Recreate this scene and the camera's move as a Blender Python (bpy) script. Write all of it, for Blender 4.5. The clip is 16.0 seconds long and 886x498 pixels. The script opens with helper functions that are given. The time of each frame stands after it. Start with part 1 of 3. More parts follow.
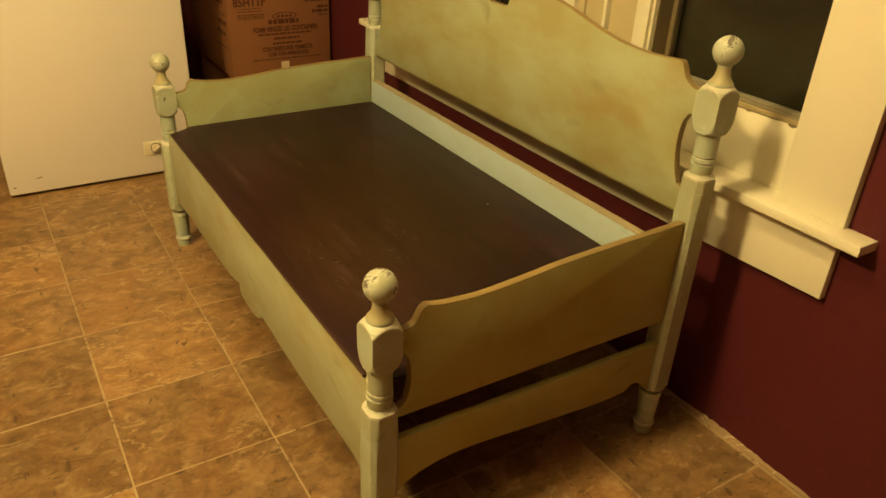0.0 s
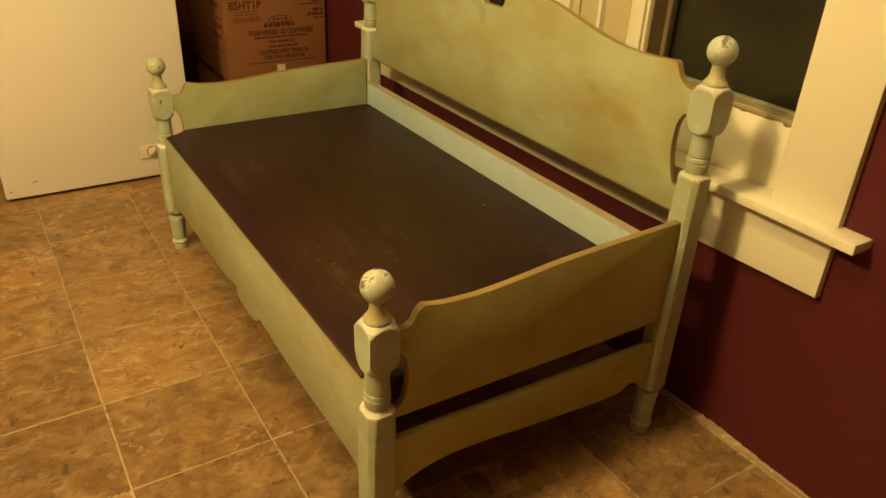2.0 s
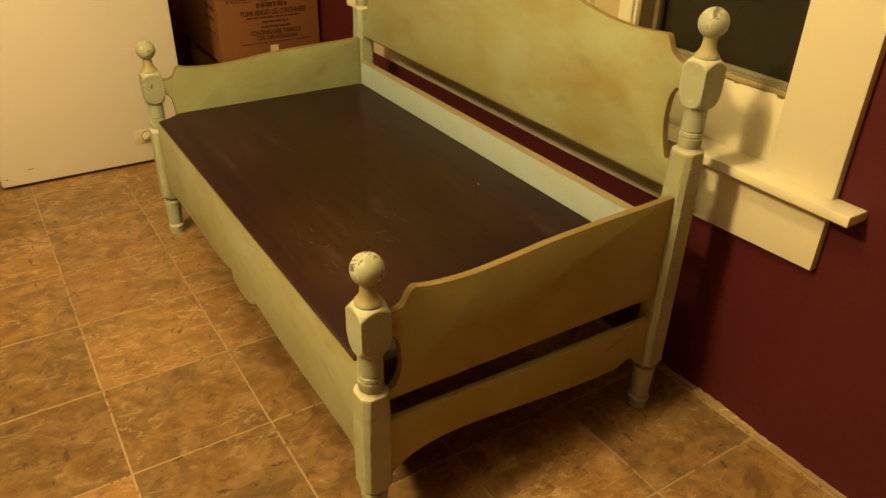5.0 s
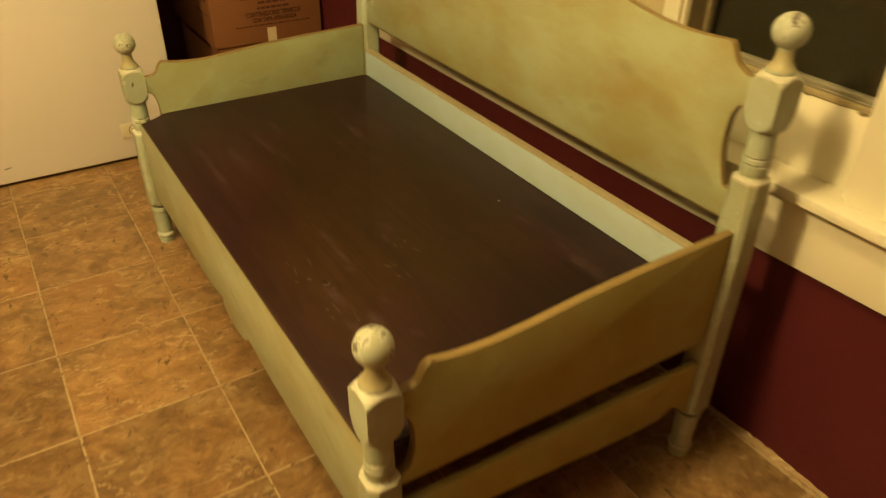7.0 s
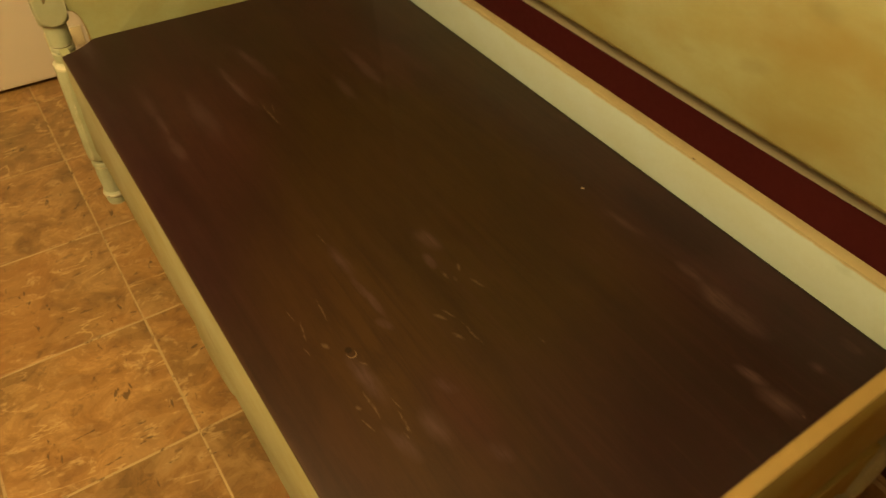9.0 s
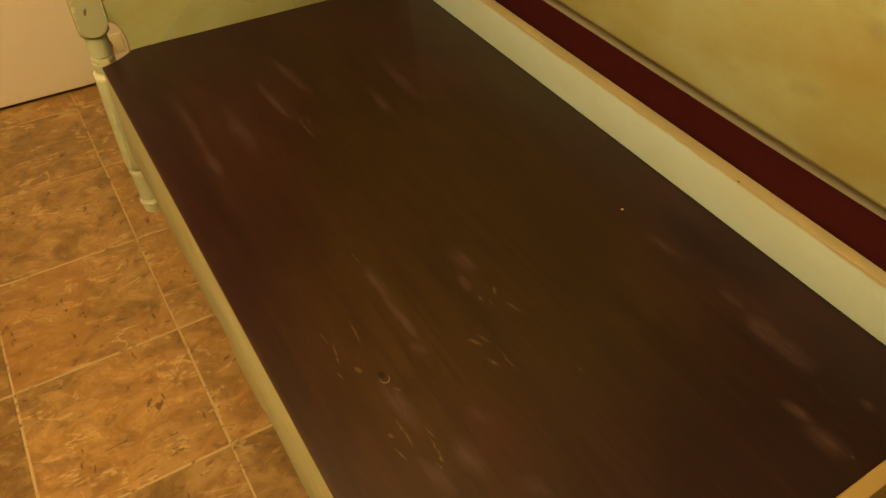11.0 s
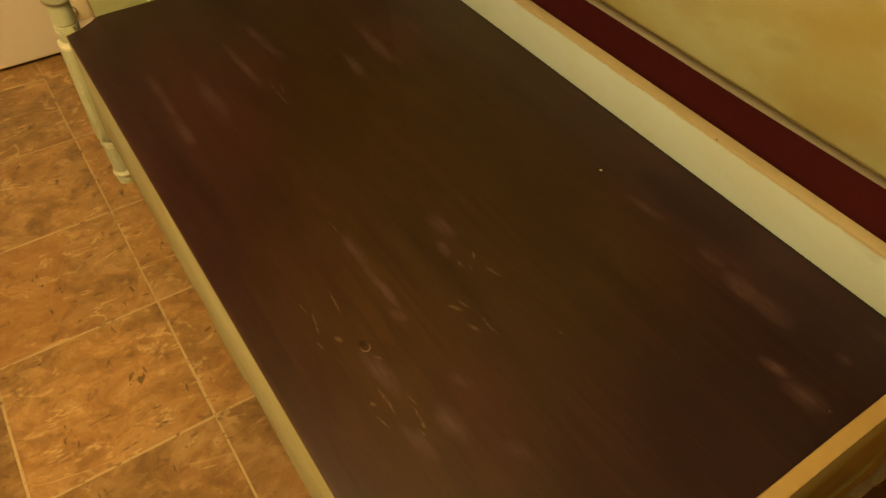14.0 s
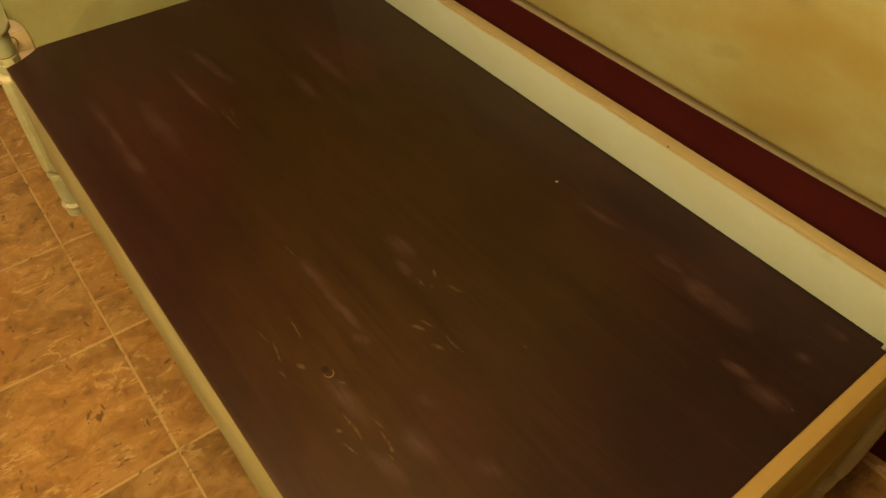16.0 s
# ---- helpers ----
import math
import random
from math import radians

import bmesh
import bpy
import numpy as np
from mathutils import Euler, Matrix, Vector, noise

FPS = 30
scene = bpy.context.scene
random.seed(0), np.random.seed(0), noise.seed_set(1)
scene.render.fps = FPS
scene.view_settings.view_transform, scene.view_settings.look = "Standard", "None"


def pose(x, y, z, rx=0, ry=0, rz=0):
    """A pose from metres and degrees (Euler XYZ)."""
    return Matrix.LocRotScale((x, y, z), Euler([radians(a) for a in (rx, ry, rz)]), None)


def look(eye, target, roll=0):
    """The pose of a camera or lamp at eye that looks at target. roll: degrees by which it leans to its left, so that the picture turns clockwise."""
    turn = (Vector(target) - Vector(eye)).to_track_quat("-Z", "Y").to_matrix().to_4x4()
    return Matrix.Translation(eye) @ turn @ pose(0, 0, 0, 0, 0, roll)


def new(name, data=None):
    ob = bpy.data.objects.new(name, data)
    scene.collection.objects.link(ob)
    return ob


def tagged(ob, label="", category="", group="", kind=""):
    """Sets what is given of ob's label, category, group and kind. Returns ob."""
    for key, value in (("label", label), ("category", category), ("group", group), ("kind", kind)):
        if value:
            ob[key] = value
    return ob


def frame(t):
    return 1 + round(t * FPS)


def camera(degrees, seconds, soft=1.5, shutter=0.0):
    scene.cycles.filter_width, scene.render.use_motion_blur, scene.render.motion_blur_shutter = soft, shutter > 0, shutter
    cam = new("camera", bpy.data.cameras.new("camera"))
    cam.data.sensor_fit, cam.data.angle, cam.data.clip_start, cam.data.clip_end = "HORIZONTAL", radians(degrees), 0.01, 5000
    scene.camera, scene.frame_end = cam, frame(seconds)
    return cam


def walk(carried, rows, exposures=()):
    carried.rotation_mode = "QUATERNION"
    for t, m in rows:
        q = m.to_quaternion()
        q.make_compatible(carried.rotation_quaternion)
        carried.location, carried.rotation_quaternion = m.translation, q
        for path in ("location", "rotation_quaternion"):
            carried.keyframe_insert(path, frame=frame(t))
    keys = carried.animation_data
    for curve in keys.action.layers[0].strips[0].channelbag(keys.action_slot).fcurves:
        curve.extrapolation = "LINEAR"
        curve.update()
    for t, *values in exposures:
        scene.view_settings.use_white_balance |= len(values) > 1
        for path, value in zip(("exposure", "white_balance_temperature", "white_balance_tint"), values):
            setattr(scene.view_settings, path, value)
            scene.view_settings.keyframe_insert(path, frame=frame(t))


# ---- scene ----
cam = camera(61.8, 16.0, shutter=0.9)
PATH = [
    (0, (-0.389, -1.256, 1.205), (0.57, 0.211, 0.242), 3.0),
    (0.5, (-0.384, -1.261, 1.204), (0.582, 0.213, 0.258), 2.7),
    (1, (-0.39, -1.256, 1.205), (0.573, 0.219, 0.258), 2.9),
    (1.5, (-0.392, -1.256, 1.207), (0.579, 0.216, 0.264), 2.8),
    (2, (-0.391, -1.26, 1.203), (0.577, 0.206, 0.247), 2.8),
    (2.5, (-0.382, -1.264, 1.201), (0.554, 0.207, 0.221), 2.2),
    (3, (-0.382, -1.266, 1.202), (0.562, 0.195, 0.215), 2.2),
    (3.5, (-0.382, -1.268, 1.199), (0.564, 0.19, 0.209), 2.3),
    (4, (-0.377, -1.263, 1.203), (0.575, 0.181, 0.199), 2.2),
    (4.5, (-0.371, -1.267, 1.205), (0.578, 0.18, 0.201), 1.9),
    (6.8, (-0.286, -1.104, 1.214), (0.643, 0.301, 0.136), 0.3),
    (7, (-0.248, -1.04, 1.217), (0.653, 0.371, 0.124), 1.0),
    (7.2, (-0.219, -0.977, 1.205), (0.656, 0.427, 0.082), 0.6),
    (7.5, (-0.179, -0.876, 1.188), (0.671, 0.486, -0.004), 0.8),
    (8, (-0.136, -0.689, 1.144), (0.761, 0.608, -0.087), -0.7),
    (8.4, (-0.104, -0.577, 1.138), (0.823, 0.611, -0.177), 0.4),
    (8.5, (-0.098, -0.573, 1.132), (0.825, 0.612, -0.189), 1.0),
    (9, (-0.066, -0.505, 1.137), (0.764, 0.67, -0.252), 2.0),
    (9.5, (-0.054, -0.486, 1.139), (0.756, 0.686, -0.264), 2.4),
    (10, (-0.055, -0.473, 1.147), (0.711, 0.749, -0.238), 1.4),
    (12.5, (-0.053, -0.473, 1.147), (0.713, 0.72, -0.263), 0.4),
    (13, (-0.05, -0.473, 1.148), (0.721, 0.705, -0.271), 1.0),
    (13.5, (-0.047, -0.475, 1.142), (0.715, 0.686, -0.297), 0.7),
    (14, (-0.044, -0.469, 1.144), (0.717, 0.665, -0.317), 0.6),
    (14.5, (-0.046, -0.461, 1.14), (0.747, 0.66, -0.314), 0.3),
    (15, (-0.04, -0.46, 1.144), (0.792, 0.637, -0.307), 0.2),
    (15.5, (-0.038, -0.465, 1.144), (0.81, 0.635, -0.295), 0.7),
    (16, (-0.035, -0.464, 1.144), (0.822, 0.634, -0.291), 0.7),
]
EXPOSURES = [(0.0, 0.0, 6500, 10), (7.0, 0.0, 6500, 10), (8.0, -0.08, 6850, 13), (9.0, -0.14, 7050, 15), (13.0, -0.14, 7200, 17), (16.0, -0.14, 7200, 18)]
walk(cam, [(t, look(eye, target, roll)) for t, eye, target, roll in PATH], EXPOSURES)

# ---- light ----
LAMP_COLOUR = (1.0, 0.72, 0.268)
world = bpy.data.worlds.new("night")
scene.world = world
world.use_nodes = True
world.node_tree.nodes["Background"].inputs[0].default_value = (0.02, 0.025, 0.04, 1)
world.node_tree.nodes["Background"].inputs[1].default_value = 0.05


def lamp(name, place, watts, radius):
    data = bpy.data.lights.new(name, "POINT")
    data.energy, data.color, data.shadow_soft_size = watts, LAMP_COLOUR, radius
    ob = new(name, data)
    ob.location = place
    return ob


lamp("ceiling_bulb", (-1.50, -0.20, 2.30), 176, 0.12)
lamp("ceiling_bulb", (-0.35, -0.28, 2.35), 58, 0.08)


# ---- materials ----
class Nodes:
    """A material's node tree, with short calls for the nodes in use here."""

    def __init__(self, name, rough=0.5, spec=0.5, metal=0.0):
        self.m = bpy.data.materials.new(name)
        self.m.use_nodes = True
        self.t = self.m.node_tree
        self.b = self.t.nodes["Principled BSDF"]
        self.b.inputs["Roughness"].default_value = rough
        self.b.inputs["Specular IOR Level"].default_value = spec
        self.b.inputs["Metallic"].default_value = metal

    def node(self, kind, **inputs):
        n = self.t.nodes.new(kind)
        for k, v in inputs.items():
            self.put(n.inputs[k.replace("_", " ")], v)
        return n

    def put(self, socket, v):
        if isinstance(v, bpy.types.NodeSocket):
            self.t.links.new(v, socket)
        else:
            socket.default_value = v

    def coords(self, scale=(1, 1, 1), place=(0, 0, 0), shuffle=False):
        tc = self.node("ShaderNodeTexCoord").outputs["Object"]
        if shuffle:
            info = self.node("ShaderNodeObjectInfo").outputs["Random"]
            add = self.node("ShaderNodeVectorMath")
            mul = self.node("ShaderNodeVectorMath")
            mul.operation = "MULTIPLY"
            comb = self.node("ShaderNodeCombineXYZ", X=info, Y=info, Z=info)
            self.put(mul.inputs[0], comb.outputs[0])
            mul.inputs[1].default_value = (37.0, 91.0, 53.0)
            self.put(add.inputs[0], tc)
            self.put(add.inputs[1], mul.outputs[0])
            tc = add.outputs[0]
        mp = self.node("ShaderNodeMapping", Vector=tc)
        mp.inputs["Scale"].default_value = scale
        mp.inputs["Location"].default_value = place
        return mp.outputs[0]

    def noise(self, vec, scale, detail=4.0, rough=0.55, warp=0.0):
        n = self.node("ShaderNodeTexNoise", Vector=vec, Scale=scale, Detail=detail, Roughness=rough, Distortion=warp)
        return n.outputs["Fac"]

    def ramp(self, fac, *stops):
        n = self.node("ShaderNodeValToRGB", Fac=fac)
        el = n.color_ramp.elements
        while len(el) < len(stops):
            el.new(0.5)
        for e, (p, c) in zip(el, stops):
            e.position = p
            e.color = (c, c, c, 1) if isinstance(c, (int, float)) else (*c, 1)
        return n.outputs[0]

    def mix(self, fac, a, b, mode="MIX"):
        n = self.t.nodes.new("ShaderNodeMix")
        n.data_type, n.blend_type = "RGBA", mode
        self.put(n.inputs[0], fac)
        for k, v in ((6, a), (7, b)):
            self.put(n.inputs[k], (*v, 1) if isinstance(v, tuple) else v)
        return n.outputs[2]

    def math(self, op, a, b=0.0, c=0.0):
        n = self.t.nodes.new("ShaderNodeMath")
        n.operation = op
        for k, v in enumerate((a, b, c)):
            self.put(n.inputs[k], v)
        return n.outputs[0]

    def bump(self, height, strength=0.2, distance=0.002):
        n = self.node("ShaderNodeBump", Height=height, Strength=strength, Distance=distance)
        self.put(self.b.inputs["Normal"], n.outputs[0])

    def done(self, colour, rough=None):
        self.put(self.b.inputs["Base Color"], (*colour, 1) if isinstance(colour, tuple) else colour)
        if rough is not None:
            self.put(self.b.inputs["Roughness"], rough)
        return self.m


def glazed_paint(name, light, glaze, chips=0.0, shuffle=False, worn_top=0.0, rub=0.0, bare_above=0.0, stains=(), dull=False):
    """Chalky paint under a brushed antique glaze, chipped here and there."""
    n = Nodes(name, 0.55, 0.02 if dull else 0.35)
    v = n.coords(shuffle=shuffle)
    cloud = n.ramp(n.noise(n.coords((1.0, 0.62, 1.25), shuffle=shuffle), 6.5, 4, 0.55, 0.1), (0.34, 0.0), (0.68, 1.0))
    brush = n.noise(n.coords((9, 1.6, 9), shuffle=shuffle), 6.0, 4, 0.6)
    fac = n.math("MULTIPLY_ADD", brush, 0.28, n.math("MULTIPLY", cloud, 0.72))
    col = n.mix(n.ramp(fac, (0.12, 0.0), (0.75, 1.0)), light, glaze)
    smudge = n.ramp(n.noise(n.coords((1.0, 0.7, 1.3), (4.2, 1.1, 0.6), shuffle=shuffle), 9.0, 3, 0.5, 0.5), (0.66, 0.0), (0.76, 0.55))
    col = n.mix(smudge, col, tuple(c * 0.55 for c in glaze))
    fine = n.noise(v, 160.0, 3, 0.6)
    col = n.mix(n.math("MULTIPLY", fine, 0.18), col, tuple(c * 0.5 for c in glaze))
    for y, z, a, b, turn, power, tint in stains:
        mp = n.node("ShaderNodeMapping", Vector=n.coords())
        mp.vector_type = "TEXTURE"
        mp.inputs["Location"].default_value = (0.76, y, z)
        mp.inputs["Rotation"].default_value = (radians(turn), 0, 0)
        mp.inputs["Scale"].default_value = (1.0, a, b)
        g = n.node("ShaderNodeTexGradient", Vector=mp.outputs[0])
        g.gradient_type = "SPHERICAL"
        soft = n.math("MULTIPLY", n.ramp(g.outputs["Fac"], (0.0, 0.0), (0.6, 1.0)), n.ramp(cloud, (0.2, 0.45), (0.8, 1.0)))
        col = n.mix(n.math("MULTIPLY", soft, power), col, tint)
    if chips:
        flake = n.noise(v, 29.0, 6, 0.68, 0.6)
        if worn_top:
            up = n.node("ShaderNodeSeparateXYZ", Vector=n.node("ShaderNodeNewGeometry").outputs["Normal"]).outputs["Z"]
            flake = n.math("MULTIPLY_ADD", up, worn_top, flake)
        col = n.mix(n.ramp(flake, (0.67 - chips, 0.0), (0.70 - chips, 0.55)), col, (0.62, 0.64, 0.56))
        spot = n.ramp(flake, (0.725 - chips, 0.0), (0.735 - chips, 1.0))
        col = n.mix(spot, col, n.mix(n.noise(v, 90.0, 3), (0.07, 0.062, 0.05), (0.24, 0.22, 0.18)))
    if rub:
        # pale undercoat showing along rubbed corners
        bev = n.node("ShaderNodeBevel", Radius=0.006)
        bev.samples = 4
        dot = n.node("ShaderNodeVectorMath")
        dot.operation = "DOT_PRODUCT"
        n.put(dot.inputs[0], bev.outputs[0])
        n.put(dot.inputs[1], n.node("ShaderNodeNewGeometry").outputs["Normal"])
        edge = n.ramp(dot.outputs["Value"], (0.95, 1.0), (0.992, 0.0))
        patchy = n.ramp(n.noise(v, 38.0, 5, 0.65, 0.5), (0.42, 0.0), (0.56, 1.0))
        col = n.mix(n.math("MULTIPLY", n.math("MULTIPLY", edge, patchy), rub), col, (0.66, 0.65, 0.55))
    if bare_above:
        # the brush stopped short of the top edge, raggedly
        z = n.node("ShaderNodeSeparateXYZ", Vector=v).outputs["Z"]
        hand = n.math("MULTIPLY_ADD", n.noise(n.coords((1, 0.5, 0.2)), 30.0, 6, 0.75, 0.4), 0.0100, z)
        col = n.mix(n.ramp(hand, (bare_above + 0.0048, 0.0), (bare_above + 0.0056, 1.0)), col, (0.36, 0.29, 0.17))
    n.bump(n.math("ADD", brush, n.math("MULTIPLY", fine, 0.3)), 0.15, 0.001)
    return n.done(col, n.ramp(cloud, (0.0, 0.75 if dull else 0.48), (1.0, 0.85 if dull else 0.62)))


def wood_dark():
    """Walnut-stained board, satin, its grain along y, with scuffs and knots."""
    n = Nodes("walnut_stain", 0.5, 0.23)
    plain_xyz = n.coords()
    axes = n.node("ShaderNodeSeparateXYZ", Vector=plain_xyz).outputs
    long = n.noise(n.coords((3.0, 0.32, 3.0)), 4.5, 5, 0.62, 0.6)
    wander = n.noise(n.coords((1.6, 0.45, 1)), 5.0, 3, 0.55, 0.4)
    fine = n.noise(n.coords((60, 2.2, 60)), 2.6, 4, 0.65, 0.3)
    mott = n.noise(n.coords((14, 3.2, 14), (2.0, 0.4, 0)), 2.4, 6, 0.7, 0.5)
    # rubs and scratches: x, y, half-width, half-length, turn, strength
    far_rubs = (
        (0.138, 0.700, 0.012, 0.0813, 0, 0.5), (0.138, 0.625, 0.007, 0.0419, -2, 1), (0.134, 0.540, 0.01, 0.045, 2, 0.8), (0.206, 0.611, 0.022, 0.0957, -2, 0.45),
        (0.288, 0.674, 0.01, 0.0882, 2, 0.8), (0.349, 0.746, 0.014, 0.0779, 6, 0.5), (0.355, 0.682, 0.008, 0.0329, 14, 0.8), (0.521, 0.611, 0.014, 0.0969, -1, 0.6),
        (0.455, 0.565, 0.012, 0.0582, -4, 0.5), (0.613, 0.599, 0.012, 0.1288, 1, 0.45), (0.735, 0.271, 0.008, 0.0234, 9, 0.5))
    knot_rubs = (
        (0.237, 0.168, 0.01, 0.0469, 1, 0.5), (0.237, 0.092, 0.007, 0.0507, 4, 1), (0.231, 0.039, 0.008, 0.016, 21, 0.8), (0.364, 0.141, 0.014, 0.0325, 11, 0.7),
        (0.341, 0.105, 0.008, 0.02, -2, 0.9), (0.169, -0.025, 0.012, 0.052, 3, 0.6), (0.159, -0.122, 0.012, 0.0358, 12, 0.5), (0.203, -0.124, 0.016, 0.0383, 5, 0.45),
        (0.243, -0.083, 0.01, 0.0208, 21, 0.5), (0.245, -0.191, 0.012, 0.021, 23, 0.35))
    back_rubs = (
        (0.630, 0.018, 0.01, 0.0508, 10, 0.5), (0.637, -0.107, 0.01, 0.0263, 3, 0.7), (0.629, -0.167, 0.018, 0.0376, -4, 0.6), (0.633, -0.212, 0.02, 0.0406, 1, 0.5),
        (0.565, -0.273, 0.01, 0.026, 14, 0.6), (0.711, -0.312, 0.01, 0.0213, 3, 0.8), (0.562, -0.319, 0.018, 0.0354, 17, 0.4), (0.643, -0.310, 0.01, 0.0131, 0, 0.5))
    far_scratches = (
        (0.304, 0.562, 0.0016, 0.0294, -1, 1), (0.317, 0.568, 0.0014, 0.0186, -20, 0.6), (0.306, 0.533, 0.0018, 0.0201, 5, 0.8), (0.235, 0.224, 0.0014, 0.0163, 2, 1),
        (0.133, 0.115, 0.0012, 0.0144, 0, 0.7), (0.137, 0.084, 0.0014, 0.0199, -13, 1), (0.174, 0.103, 0.0013, 0.025, -3, 0.8), (0.126, 0.050, 0.0012, 0.0088, 8, 0.9),
        (0.149, 0.048, 0.0035, 0.0085, 17, 0.9), (0.344, 0.071, 0.003, 0.0113, 3, 0.5), (0.368, 0.071, 0.003, 0.0092, -28, 0.8), (0.352, 0.055, 0.003, 0.005, -7, 0.7),
        (0.375, 0.034, 0.003, 0.0164, 18, 0.6))
    near_scratches = (
        (0.297, 0.010, 0.0035, 0.0117, 25, 0.7), (0.299, -0.029, 0.0035, 0.0109, 24, 0.8), (0.310, 0.009, 0.002, 0.0132, 19, 0.6), (0.317, -0.035, 0.002, 0.0282, 3, 0.5),
        (0.156, -0.059, 0.0016, 0.0225, -3, 1), (0.142, -0.054, 0.003, 0.0056, 27, 0.7), (0.139, -0.081, 0.0014, 0.0127, 11, 1), (0.179, -0.074, 0.0012, 0.0113, 6, 0.6),
        (0.175, -0.099, 0.0014, 0.0194, 0, 1), (0.173, -0.110, 0.0016, 0.0044, 0, 0.9), (0.167, -0.117, 0.0014, 0.0069, 5, 0.7), (0.176, -0.003, 0.0016, 0.0073, 20, 0.8),
        (0.384, -0.092, 0.002, 0.0081, 4, 0.5), (0.571, -0.347, 0.002, 0.0026, 14, 0.9))

    def marks(spots, wavy):
        total = None
        for x, y, a, b, turn, power in spots:
            mp = n.node("ShaderNodeMapping", Vector=wavy)
            mp.vector_type = "TEXTURE"
            mp.inputs["Location"].default_value = (x, y, 0.406)
            mp.inputs["Rotation"].default_value = (0, 0, radians(turn))
            mp.inputs["Scale"].default_value = (a, b, 1.0)
            g = n.node("ShaderNodeTexGradient", Vector=mp.outputs[0])
            g.gradient_type = "SPHERICAL"
            one = n.math("MULTIPLY", g.outputs["Fac"], power)
            total = one if total is None else n.math("MAXIMUM", total, one)
        return total

    def blot(fac, low, high):
        """A patch whose rim wanders with the grain."""
        return n.ramp(n.math("MULTIPLY_ADD", n.math("SUBTRACT", wander, 0.5), 0.5, fac), (low, 0.0), (high, 1.0))

    # plum-brown overall, wide olive patches in the middle and along the back, redder and paler in places
    col = n.mix(n.ramp(long, (0.33, 0.0), (0.68, 1.0)), (0.0160, 0.0045, 0.0066), (0.0280, 0.0086, 0.0105))
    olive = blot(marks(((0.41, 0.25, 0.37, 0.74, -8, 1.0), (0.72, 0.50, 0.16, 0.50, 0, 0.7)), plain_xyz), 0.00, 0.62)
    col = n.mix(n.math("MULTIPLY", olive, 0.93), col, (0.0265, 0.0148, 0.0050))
    amber = blot(marks(((0.18, 0.02, 0.15, 0.36, -4, 1.0), (0.23, -0.12, 0.10, 0.22, -6, 0.7)), plain_xyz), 0.00, 0.80)
    col = n.mix(n.math("MULTIPLY", amber, 0.60), col, (0.0500, 0.0240, 0.0070))
    red = blot(marks(((0.19, 0.58, 0.13, 0.30, 0, 1.0), (0.30, 0.66, 0.10, 0.16, 0, 0.8), (0.56, 0.60, 0.10, 0.16, 0, 0.8), (0.24, -0.13, 0.06, 0.13, 0, 0.9)), plain_xyz), 0.15, 0.75)
    col = n.mix(n.math("MULTIPLY", red, 0.75), col, (0.0350, 0.0120, 0.0105))
    # darker plum: narrow streaks towards the back, two wide patches at the near end
    dark_plum = blot(marks(((0.690, -0.03, 0.055, 0.16, 3, 1.0), (0.600, -0.20, 0.012, 0.16, 2, 0.9), (0.700, -0.23, 0.020, 0.10, 0, 0.6), (0.62, -0.36, 0.30, 0.26, 0, 1.0), (0.46, -0.30, 0.34, 0.26, 0, 0.8)), plain_xyz), 0.10, 0.60)
    col = n.mix(n.math("MULTIPLY", dark_plum, 0.9), col, (0.0125, 0.0030, 0.0046))
    col = n.mix(n.math("MULTIPLY", n.ramp(mott, (0.36, 1.0), (0.56, 0.0)), 0.36), col, (0.0095, 0.0040, 0.0032))
    col = n.mix(n.math("MULTIPLY", n.ramp(mott, (0.55, 0.0), (0.72, 1.0)), 0.34), col, (0.0380, 0.0170, 0.0095))
    col = n.mix(n.math("MULTIPLY", n.ramp(fine, (0.5, 0.0), (0.75, 1.0)), 0.24), col, (0.007, 0.0034, 0.0026))
    band = n.noise(n.coords((20, 0.9, 20), (0.7, 0.2, 0)), 2.6, 5, 0.68, 0.5)
    col = n.mix(n.math("MULTIPLY", n.ramp(band, (0.34, 1.0), (0.48, 0.0)), 0.38), col, (0.0085, 0.0032, 0.0030))
    col = n.mix(n.math("MULTIPLY", n.ramp(band, (0.54, 0.0), (0.68, 1.0)), 0.26), col, (0.0400, 0.0180, 0.0150))
    wob = n.node("ShaderNodeTexNoise", Vector=plain_xyz, Scale=26.0, Detail=3.0)
    shift = n.node("ShaderNodeVectorMath")
    shift.operation = "MULTIPLY_ADD"
    n.put(shift.inputs[0], wob.outputs["Color"])
    shift.inputs[1].default_value = (0.012, 0.012, 0.0)
    shift.inputs[2].default_value = (-0.006, -0.006, 0.0)
    moved = n.node("ShaderNodeVectorMath")
    n.put(moved.inputs[0], plain_xyz)
    n.put(moved.inputs[1], shift.outputs[0])
    streak = n.ramp(n.noise(n.coords((34, 4.5, 34), (0.3, 1.7, 0)), 3.4, 6, 0.72, 0.9), (0.36, 0.12), (0.60, 1.0))
    rubs = n.ramp(marks(far_rubs + knot_rubs + back_rubs, moved.outputs[0]), (0.0, 0.0), (0.42, 1.0))
    scuff = n.math("MULTIPLY", rubs, streak)
    scratch = n.math("MULTIPLY", n.ramp(marks(far_scratches + near_scratches, moved.outputs[0]), (0.0, 0.0), (0.45, 1.0)), n.ramp(n.noise(plain_xyz, 130.0, 2, 0.5), (0.36, 0.25), (0.52, 1.0)))
    col = n.mix(n.math("MULTIPLY", scuff, 0.74), col, (0.068, 0.038, 0.040))
    col = n.mix(n.math("MULTIPLY", scratch, 0.29), col, (0.20, 0.150, 0.105))
